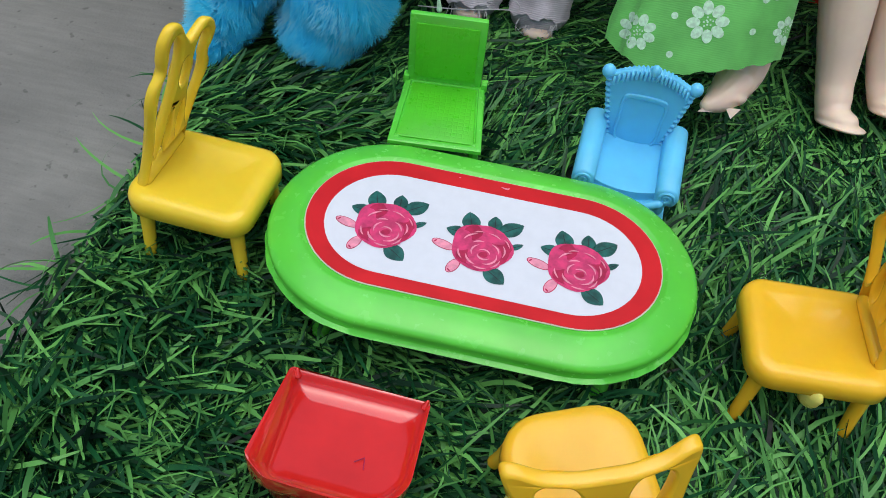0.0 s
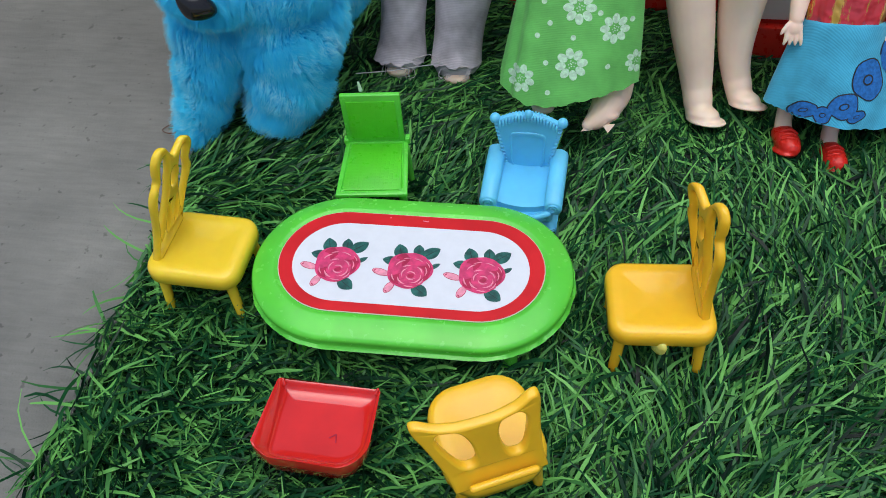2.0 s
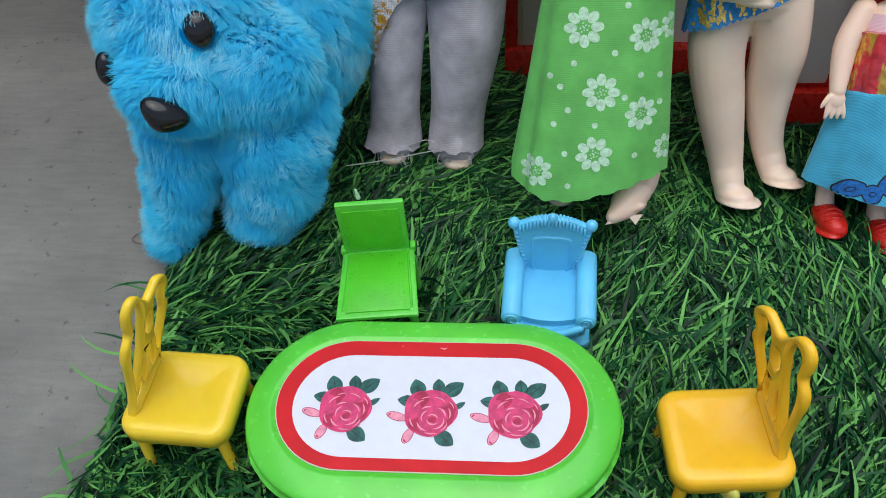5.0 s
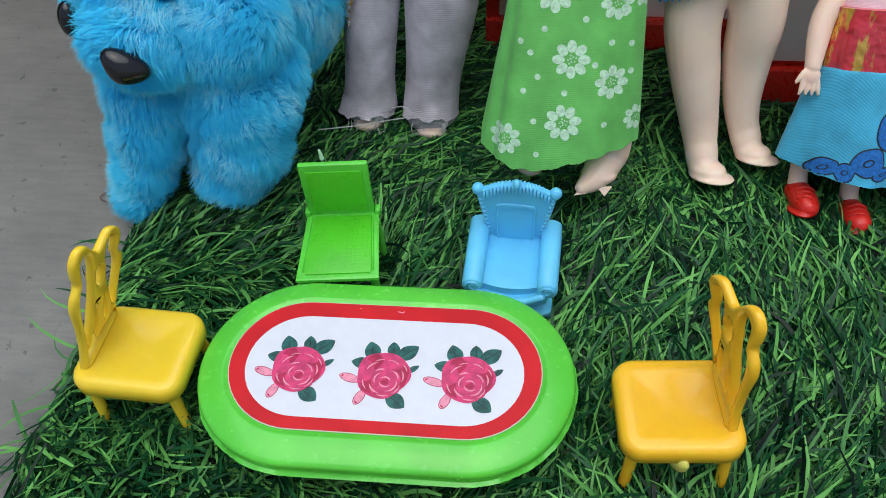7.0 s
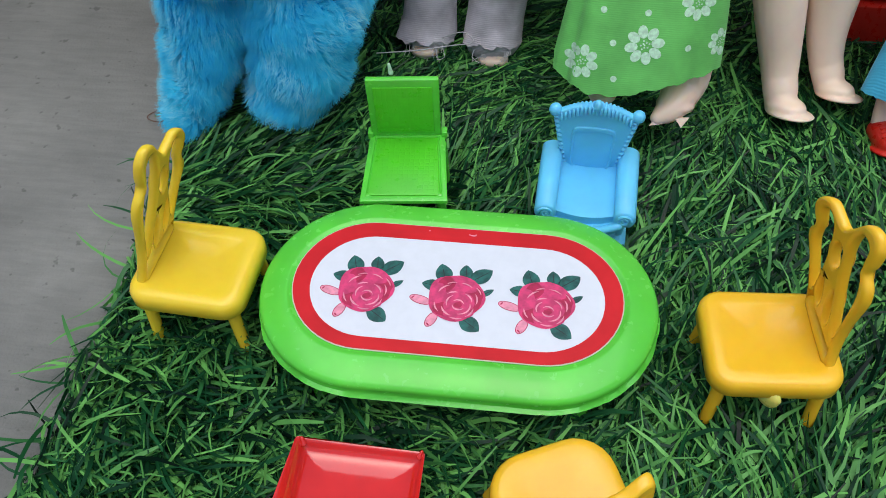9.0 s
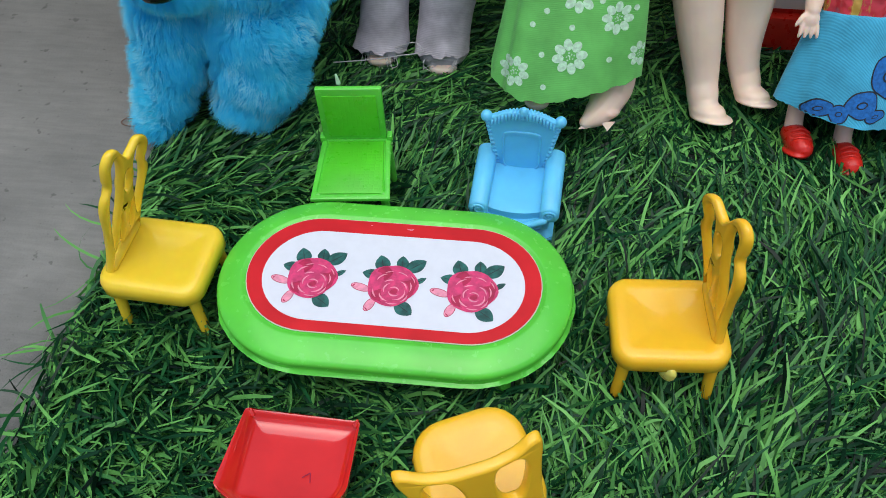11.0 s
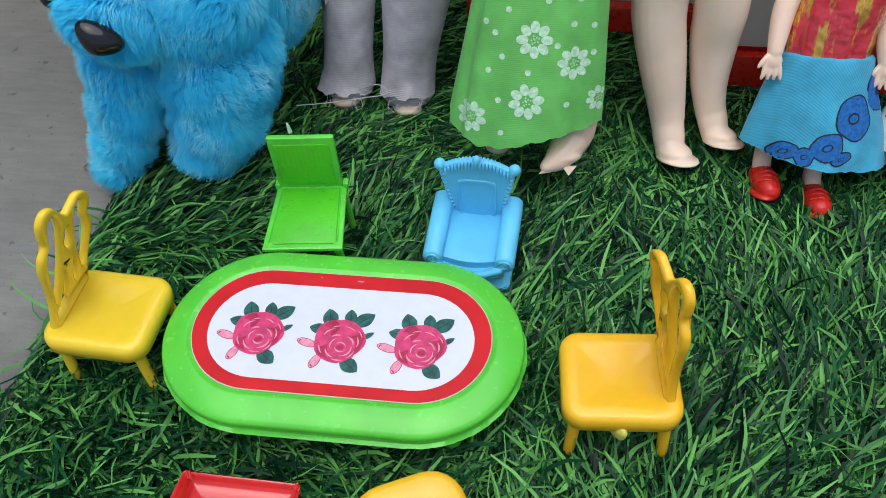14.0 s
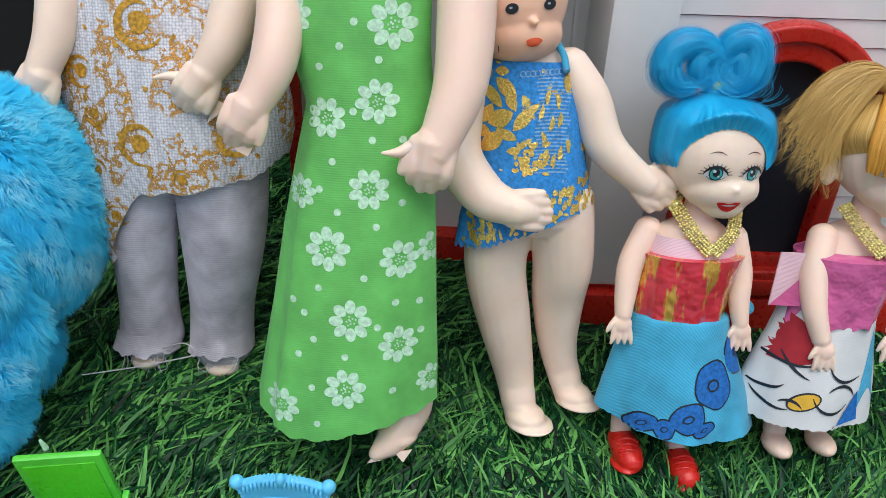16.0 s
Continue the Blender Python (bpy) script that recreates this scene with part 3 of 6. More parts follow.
def rose_print(cx, cy, z, parent):
    """A printed rose whose heart is at (cx, cy): leaves as tip, base and half width in millimetres."""
    rng = random.Random(3)

    def at(x, y):
        return cx + x * 1.05 * MM, cy + y * 1.05 * MM

    rose = part("rose_print", sheet(oval(*at(-0.7, 2.3), 0.0074, 0.0073, 0.2, 34, 0.04, rng), z), PETAL[1], parent, "printed pink rose with green leaves", smooth=False)
    for tx, ty, bx, by, w in ((-9.8, 6.0, -4.0, 5.2, 1.8), (-5.4, 12.6, -3.4, 6.0, 2.3), (0.9, 12.8, 1.4, 7.4, 1.8), (7.9, 11.7, 2.0, 7.0, 2.3), (8.6, 5.7, 5.0, 3.1, 0.9), (6.1, -7.1, 0.6, -3.2, 2.3)):
        mx, my = at((tx + bx) / 2, (ty + by) / 2)
        reach, turn = math.hypot(tx - bx, ty - by) / 2 * MM, math.atan2(ty - by, tx - bx)
        part("printed_leaf", sheet(lens_outline(mx, my, reach, w * MM, turn), z - 0.00006), LEAF_PRINT, rose, smooth=False)
        part("leaf_vein", sheet(lens_outline(mx, my, reach * 0.85, 0.00012, turn, 5), z - 0.00003), INK, rose, smooth=False)
    for ax, ay, bx, by, w in ((-12.1, 1.7, -6.6, 0.1, 1.15), (-6.9, -6.8, -5.0, -2.6, 1.15)):
        turn, reach = math.atan2(by - ay, bx - ax), math.hypot(bx - ax, by - ay) / 2 * MM
        mx, my = at((ax + bx) / 2, (ay + by) / 2)
        part("printed_outline", sheet(oval(mx, my, reach + 0.0002, w * MM + 0.0002, turn), z - 0.00012), PETAL[0], rose, smooth=False)
        part("printed_bud", sheet(oval(mx, my, reach, w * MM, turn), z - 0.00009), PETAL[2], rose, smooth=False)
        ex, ey = at(ax * 0.85 + bx * 0.15, ay * 0.85 + by * 0.15)
        part("bud_mark", sheet(lens_outline(ex, ey, 0.0006, 0.00022, turn + 1.2, 5), z - 0.00004), PETAL[0], rose, smooth=False)
    for k in range(10):
        a = 0.35 + k * 0.63
        px, py = at(-0.7 + 4.6 * math.cos(a), 2.3 + 4.6 * math.sin(a))
        part("printed_petal", sheet(oval(px, py, 0.0022, 0.0029, a + 0.3, 16, 0.07, rng), z + 0.00004 + 0.00001 * k), PETAL[1 if k % 3 else 0], rose, smooth=False)
    part("printed_heart", sheet(oval(*at(0.2, 0.6), 0.0041, 0.0037, 0.5, 22, 0.05, rng), z + 0.00016), PETAL[1], rose, smooth=False)
    part("printed_core", sheet(oval(*at(0.1, 0.0), 0.0011, 0.0009, 0.3, 14, 0.06, rng), z + 0.0002), PETAL[0], rose, smooth=False)
    for x, y, r, a0, a1, w in ((0, 0, 1.6, 0.2, 2.4, 0.38), (0.3, 0.1, 1.7, 3.3, 5.6, 0.45), (-0.3, 0.5, 2.6, 2.0, 3.6, 0.4), (0.5, -0.2, 2.8, 4.6, 6.6, 0.45), (0.7, 0.9, 2.9, 0.0, 1.3, 0.4), (-0.8, 0.9, 3.2, 1.4, 2.3, 0.45), (-0.6, -0.3, 3.4, 3.3, 4.5, 0.5),
                              (0.6, -0.5, 3.6, 5.2, 6.2, 0.4), (1.0, 1.6, 3.9, 5.9, 6.9, 0.4), (-1.4, 2.2, 4.1, 1.8, 2.8, 0.45), (0.3, 3.0, 4.0, 0.7, 1.6, 0.35), (-1.0, 3.2, 3.9, 1.5, 2.2, 0.35), (-1.2, 0.6, 4.8, 3.2, 3.9, 0.4), (0.2, 0.2, 4.8, 4.3, 5.0, 0.4), (1.6, 2.6, 4.2, 0.2, 0.9, 0.35)):
        part("petal_edge", sheet(arc_band(*at(x, y), r * MM, a0, a1, w * MM, 0.95), z + 0.0003), PETAL[2], rose, smooth=False)


def toy_table():
    t = thing("toy_table", pose(0.0018, 0.0006, 0, 0, 0, 1.0), "oval bright green plastic toy table with a rose sticker, on grass", "table")
    hl, hw, lift = 0.0533, 0.0306, 0.0036
    prof = [(0.010, 0.0150), (0.0025, 0.0148), (0.0012, 0.0145), (0.0004, 0.0143), (0.0000, 0.0146), (0.0008, 0.0151), (0.0009, 0.0160), (0.0006, 0.0172), (0.0005, 0.0180), (0.0009, 0.0187), (0.0018, 0.0193), (0.0032, 0.0198), (0.0044, 0.0203), (0.0060, 0.0207), (0.0078, 0.0210), (0.0086, 0.0210), (0.0090, 0.0206), (0.012, 0.0206)]
    bm = bmesh.new()
    rng = random.Random(1)
    rings = []
    n = 72
    wave = [0.55 * math.sin(k * 0.37) + 0.45 * math.sin(k * 0.93 + 1) for k in range(2 * n + 2)]
    for k, (d, z) in enumerate(prof):
        ring = stadium(hl - d, hw - d, n)
        rag = 1 if k in (3, 4) else 0
        rings.append([(x * (1 + rag * (0.003 + 0.003 * w + rng.uniform(0, 0.004))), y * (1 + rag * (0.006 + 0.006 * w + rng.uniform(0, 0.006))), z + lift + rag * (0.0003 * w + rng.uniform(-0.0003, 0.0001))) for (x, y), w in zip(ring, wave)])
    skin(bm, rings)
    part("tabletop", bm, GREEN, t, sharp=50)
    bm = bmesh.new()
    skin(bm, [[(x, y, z + lift) for x, y in stadium(l, w, 24)] for l, w, z in ((0.0434, 0.0206, 0.02072), (0.0434, 0.0206, 0.02105))])
    rim = bmesh.new()
    skin(rim, [[(x, y, z + lift) for x, y in stadium(l, w, 24)] for l, w, z in ((0.0437, 0.0209, 0.02068), (0.0437, 0.0209, 0.02084))])
    part("sticker_edge", rim, CREAM, t, "thin cream paper edge of the sticker", smooth=False)
    part("sticker_border", bm, STICKER_RED, t, "glossy red sticker border", smooth=False)
    bm = bmesh.new()
    skin(bm, [[(x, y - 0.0008, z + lift) for x, y in stadium(l, w, 24)] for l, w, z in ((0.0387, 0.0163, 0.02106), (0.0387, 0.0163, 0.02118))])
    part("sticker", bm, PAPER, t, "glossy white paper sticker", smooth=False)
    bm = bmesh.new()
    tube(bm, [(0.0016, 0.0186, 0.02112 + lift), (0.0030, 0.0183, 0.02112 + lift), (0.0036, 0.0187, 0.02112 + lift)], [0.0001, 0.00022, 0.0001], 6)
    tube(bm, [(-0.0096, 0.0191, 0.02112 + lift), (-0.0092, 0.0190, 0.02112 + lift)], [0.00012, 0.0001], 6)
    part("scuff_mark", bm, PETAL[2], t, "small pale scuffs in the red border")
    for x, y in ((-0.0230, -0.0048), (0.0010, -0.0054), (0.0241, -0.0052)):
        rose_print(x, y, 0.02135 + lift, t)
    for sx in (-1, 1):
        for sy in (-1, 1):
            bm = bmesh.new()
            tube(bm, [(sx * 0.0330, sy * 0.0185, 0.0182), (sx * 0.0338, sy * 0.0205, 0.009), (sx * 0.0342, sy * 0.0212, 0.0006)], [0.0030, 0.0027, 0.0027], 14)
            part("leg", bm, GREEN, t)
    return t


toy_table()


# ---- the yellow chairs ----
def seat_mesh(hx, hy, z0, z1, r):
    bm = bmesh.new()
    prof = [(0.0034, z0 + 0.0004), (0.0012, z0), (0.0, z0 + 0.0012), (0.0, z1 - 0.0022), (0.0006, z1 - 0.0008), (0.0020, z1), (0.005, z1 - 0.0004), (0.008, z1 - 0.0010), (0.0115, z1 - 0.0014)]
    skin(bm, [[(x, y, z) for x, y in rounded_square(hx - d, hy - d, max(r - d, 0.0012))] for d, z in prof])
    return bm


def toy_chair(m, label, style, base, rise, across, size=(0.0142, 0.0160), tab=True, shade=YELLOW):
    """Seat on four splayed legs. base: middle of the back's foot; rise: from there to the middle of its crest; across: half the way between its two lobes (world axes)."""
    c = thing("toy_chair", m, label, "chair", "yellow toy chairs")
    z1 = 0.0255
    hx, hy = size
    part("seat", seat_mesh(hx, hy, z1 - 0.0068, z1, 0.0058 if style == "tulip" else 0.0092), shade, c, sharp=60)
    for sx in (-1, 1):
        for sy in (-1, 1):
            bm = bmesh.new()
            tube(bm, [(sx * (hx - 0.0042), sy * (hy - 0.0040), z1 - 0.0062), (sx * (hx - 0.0034), sy * (hy - 0.0036), 0.011), (sx * (hx - 0.0026), sy * (hy - 0.0030), 0.0030 if style == "tulip" else 0.0060)], [0.0019, 0.0017, 0.0016], 10)
            part("leg", bm, shade, c)
    if tab:
        bm = bmesh.new()
        side = -1 if m.to_3x3().col[0].y > 0 else 1
        tube(bm, [(side * (hx - 0.0012), 0.001, z1 - 0.0062), (side * (hx - 0.0012), 0.001, z1 - 0.0088)], [0.0030, 0.0026], 14, flatten=0.5)
        part("moulding_tab", bm, PALE_YELLOW, c, "pale translucent moulding tab")
    inv = m.inverted()
    p0, up, top = inv @ Vector(base), inv.to_3x3() @ Vector(rise), inv.to_3x3() @ Vector(across)
    if top.x < 0:
        top = -top
    if style == "tulip":
        half = [(0.0, 0.0352), (0.0030, 0.0374), (0.0060, 0.0400), (0.0094, 0.0394), (0.0116, 0.0362), (0.0114, 0.0322), (0.0104, 0.0292), (0.0126, 0.0262), (0.0132, 0.0225), (0.0120, 0.0175), (0.0106, 0.0115), (0.0102, 0.0055), (0.0104, -0.0006)]
        lobe, height, thick = 0.0062, 0.0372, 0.0027
        holes = []
        for s in (-1, 1):
            holes.append(spline([(s * x, z) for x, z in ((0.0080, 0.0072), (0.0098, 0.0165), (0.0104, 0.0235), (0.0088, 0.0302), (0.0088, 0.0352), (0.0058, 0.0370), (0.0035, 0.0330), (0.0036, 0.0240), (0.0052, 0.0150))], 5))
            holes.append(spline([(s * x, z) for x, z in ((0.0030, 0.0175), (0.0042, 0.0095), (0.0030, 0.0060), (0.0016, 0.0110))], 4))
        holes.append(spline([(0.0, 0.0305), (0.0019, 0.0285), (0.0017, 0.0250), (0.0, 0.0225), (-0.0017, 0.0250), (-0.0019, 0.0285)], 5))
        hollow = lambda x: 0.0
    else:
        half = [(0.0, 0.0312), (0.005, 0.0310), (0.0100, 0.0316), (0.0142, 0.0334), (0.0166, 0.0328), (0.0168, 0.0296), (0.0156, 0.0240), (0.0142, 0.0160), (0.0132, 0.0080), (0.0130, 0.0002)]
        lobe, height, thick = 0.0164, 0.0310, 0.0028
        holes = [spline([(s * x, z) for x, z in ((0.0050, 0.0120), (0.0080, 0.0118), (0.0104, 0.0175), (0.0120, 0.0255), (0.0102, 0.0298), (0.0060, 0.0294), (0.0040, 0.0240), (0.0038, 0.0165))], 5) for s in (-1, 1)]
        hollow = lambda x: 9.0 * x * x
    outer = spline([(-x, z) for x, z in half[::-1]] + half[1:], 5, closed=False)
    bm = panel([outer] + holes, thick, 0.0010 if style == "tulip" else 0.0008)
    for v in bm.verts:
        x, d, z = v.co
        f = z / height
        v.co = p0 + up * f + Vector((x, d + hollow(x) * f, 0)) * (1 - f) + top * (x / lobe) * f + Vector((0, d + hollow(x), 0)) * f
    part("backrest", bm, shade, c, sharp=60)
    bm = bmesh.new()
    w = 0.0086
    tube(bm, [p0 + Vector((-w, 0.0003, 0.0002)), p0 + Vector((0, 0.0006, 0.0006)), p0 + Vector((w, 0.0003, 0.0002))], 0.0016, 10)
    part("back_rail", bm, shade, c)
    if style == "wide":
        bm = bmesh.new()
        tube(bm, [p0 + Vector((-0.0088, -0.0021, 0.0040)), p0 + Vector((0.0088, -0.0021, 0.0040))], 0.0011, 10)
        part("hinge_bar", bm, shade, c)
    return c


toy_chair(pose(-0.0690, 0.0006, 0.0006, 0, 0, -92), "glossy yellow plastic toy chair with a heart-shaped openwork back", "tulip", (-0.0812, 0.0022, 0.0262), (0.0116, 0.0040, 0.0372), (0.0004, 0.0052, -0.0022), tab=False, shade=LEMON)
toy_chair(pose(0.0808, -0.0052, 0.0004, 0, 0, 95), "yellow plastic toy chair with pierced heart-shaped back, standing apart", "tulip", (0.0928, -0.0020, 0.0260), (-0.0044, 0.0037, 0.0358), (-0.0018, 0.0058, -0.0025))
toy_chair(pose(0.0318, -0.0535, 0.0022, 8, 0, 26), "yellow plastic toy chair with two oval holes through its wide back", "wide", (0.0385, -0.0684, 0.0252), (-0.0060, 0.0010, 0.0268), (0.0148, 0.0057, 0.0019), size=(0.0146, 0.0156))


# ---- the red seat shell ----
def red_shell():
    t = thing("toy_tub_chair", pose(-0.0155, -0.0570, 0.0036, -3, 4, 2.0), "shiny red plastic toy tub seat with no legs", "toy seat")
    hy, top = 0.0122, 0.0165

    def edge(inset):
        """The seat's edge: square at the back, rounded at the front, a little narrower there."""
        pts = []
        for cx, cy, a0, r in ((1, 1, 0, 0.0010), (-1, 1, 90, 0.0010), (-1, -1, 180, 0.0024), (1, -1, 270, 0.0076)):
            r = max(r - inset * 0.5, 0.0006)
            for k in range(12):
                a = radians(a0 + 90 * k / 11)
                x, y = cx * (0.0146 - inset - r) + r * math.cos(a), cy * (hy - inset - r) + r * math.sin(a)
                pts.append((x * (0.965 + 0.035 * y / hy), y - 0.0012 * (1 - (x / 0.0146) ** 2) * (y < 0)))
        return pts

    def arm(x, y):
        """How far the arm has risen beside this point of the edge: nothing at the back, most towards the front."""
        f = max(0.0, (hy - y) / (2 * hy))
        side = min(1.0, max(0.0, (abs(x) - 0.0100) / 0.0036))
        return side * float(np.interp(f, (0.0, 0.3, 0.55, 0.78, 0.88, 0.95, 1.0), (0.22, 0.40, 0.70, 0.98, 0.96, 0.78, 0.45)))

    def loop(out, rise, drop=0.0, fall=0.0):
        ring = []
        for x, y in edge(0.0):
            k, s = arm(x, y), 1 if x > 0 else -1
            k *= 0.25 if x > 0 else 1.25
            ring.append((x + s * (out * k + fall * 0.3), y + (0.0004 if y > 0.011 else -0.0006) * (out > 0), top + rise * k - drop))
        return ring

    rings = [[(x * 0.60, y * 0.40 + 0.003, 0.0) for x, y in edge(0)], [(x * 0.86, y * 0.80 + 0.001, 0.003) for x, y in edge(0)], [(x * 0.98, y * 0.94, 0.0075) for x, y in edge(0)], [(x * 1.035, y * 0.99, 0.0110) for x, y in edge(0)],
             loop(0.0024, -0.0006, 0.0030, 0.001), loop(0.0032, 0.0030, 0.0006, 0.001), loop(0.0031, 0.0036, 0.0, 0.001), loop(0.0027, 0.0034, 0.0, 0.0006), loop(0.0012, 0.0012, 0.0), loop(0.0, 0.0, 0.0)]
    for inset, deep in ((0.0002, 0.0002), (0.0005, 0.0009), (0.0009, 0.0015), (0.0020, 0.0019), (0.0045, 0.0022), (0.0080, 0.0024)):
        rings.append([(x, y, top - deep * (0.6 + 0.4 * min(1.0, max(0.0, (y + hy) / (1.2 * hy)))) - 0.0012 * max(0.0, y / hy) * min(1.0, inset / 0.002)) for x, y in edge(inset)])
    bm = bmesh.new()
    skin(bm, rings)
    part("shell", bm, RED, t, sharp=38)
    for s in (-1, 1):
        bm = bmesh.new()
        tube(bm, [(s * 0.0139, hy - 0.0006, top - 0.0006), (s * 0.0143, hy + 0.0002, top + 0.0008)], [0.0009, 0.0004], 8)
        part("corner_tip", bm, RED, t)
    bm = bmesh.new()
    for a, b in (((0.0028, -0.0040), (0.0046, -0.0026)), ((0.0046, -0.0026), (0.0050, -0.0052))):
        tube(bm, [(*a, top - 0.0016), (*b, top - 0.0016)], 0.00012, 6)
    part("scratch_mark", bm, PETAL[0], t, "thin dark scratch")


red_shell()


# ---- the green lounger ----
def honeycomb(nt, b, scale):
    tc = nt.nodes.new("ShaderNodeTexCoord")
    v = nt.nodes.new("ShaderNodeTexVoronoi")
    v.feature = "DISTANCE_TO_EDGE"
    v.inputs["Scale"].default_value = scale
    v.inputs["Randomness"].default_value = 0.25
    nt.links.new(tc.outputs["Object"], v.inputs["Vector"])
    r = ramp(nt, v.outputs["Distance"], [(0.0, (0, 0, 0)), (0.18, (1, 1, 1))])
    bump(nt, b, r.outputs["Color"], 0.22, 0.00018)


GREEN_CANE = plastic("green_caned_plastic", (0.085, 0.56, 0.02), 0.32, 0.2)
honeycomb(GREEN_CANE.node_tree, GREEN_CANE.node_tree.nodes["Principled BSDF"], 640)


def lounger():
    t = thing("toy_lounger", pose(-0.0194, 0.0457, 0.0028, 0, 0, 6.8), "bright green plastic toy lounge chair with a cane-pattern seat", "chair")
    z = 0.0200
    bm = bmesh.new()
    rings = []
    for d, zz in ((0.0006, z - 0.0018), (0.0, z - 0.0014), (0.0, z - 0.0003), (0.0004, z), (0.0016, z), (0.0019, z - 0.0005)):
        rings.append([(sx * ((0.0128 if sy < 0 else 0.0116) - d), sy * (0.0143 - d), zz) for sx, sy in ((-1, -1), (1, -1), (1, 1), (-1, 1))])
    skin(bm, rings)
    part("seat_frame", bm, GREEN, t)
    bm = bmesh.new()
    rings = []
    for d, zz in ((0.0022, z - 0.0006), (0.0023, z - 0.0001), (0.0026, z + 0.0001)):
        rings.append([(sx * ((0.0128 if sy < 0 else 0.0116) - d), sy * (0.0143 - d), zz) for sx, sy in ((-1, -1), (1, -1), (1, 1), (-1, 1))])
    skin(bm, rings)
    part("seat", bm, GREEN_CANE, t)
    bm = bmesh.new()
    box(bm, (-0.0112, -0.0010, 0.0), (0.0104, 0.0010, 0.0232), 0.0007)
    b = part("backrest", bm, GREEN, t)
    b.matrix_basis = pose(0, 0.0140, z - 0.0004, 3)
    bm = bmesh.new()
    box(bm, (-0.0092, -0.00135, 0.0022), (0.0084, -0.0008, 0.0205), 0.0002)
    bb = part("back_panel", bm, GREEN_CANE, t)
    bb.matrix_basis = pose(0, 0.0140, z - 0.0004, 3)
    bm = bmesh.new()
    tube(bm, [(-0.0036, 0.0152, z + 0.0225), (-0.0040, 0.0152, z + 0.0260)], [0.0008, 0.0004], 8)
    part("moulding_pin", bm, WHITE_PRINT, t)
    for s in (-1, 1):
        bm = bmesh.new()
        box(bm, (s * 0.0114 - 0.0009, 0.0122, z - 0.001), (s * 0.0114 + 0.0009, 0.0152, z + 0.0016), 0.0004)
        part("hinge_lug", bm, GREEN, t)
        for y in (-0.0118, 0.0105):
            bm = bmesh.new()
            tube(bm, [(s * 0.0106, y, z - 0.0012), (s * 0.0112, y + 0.0004, 0.010), (s * 0.0116, y + 0.0006, 0.0018)], [0.0016, 0.0013, 0.0012], 8)
            part("leg", bm, GREEN, t)


lounger()


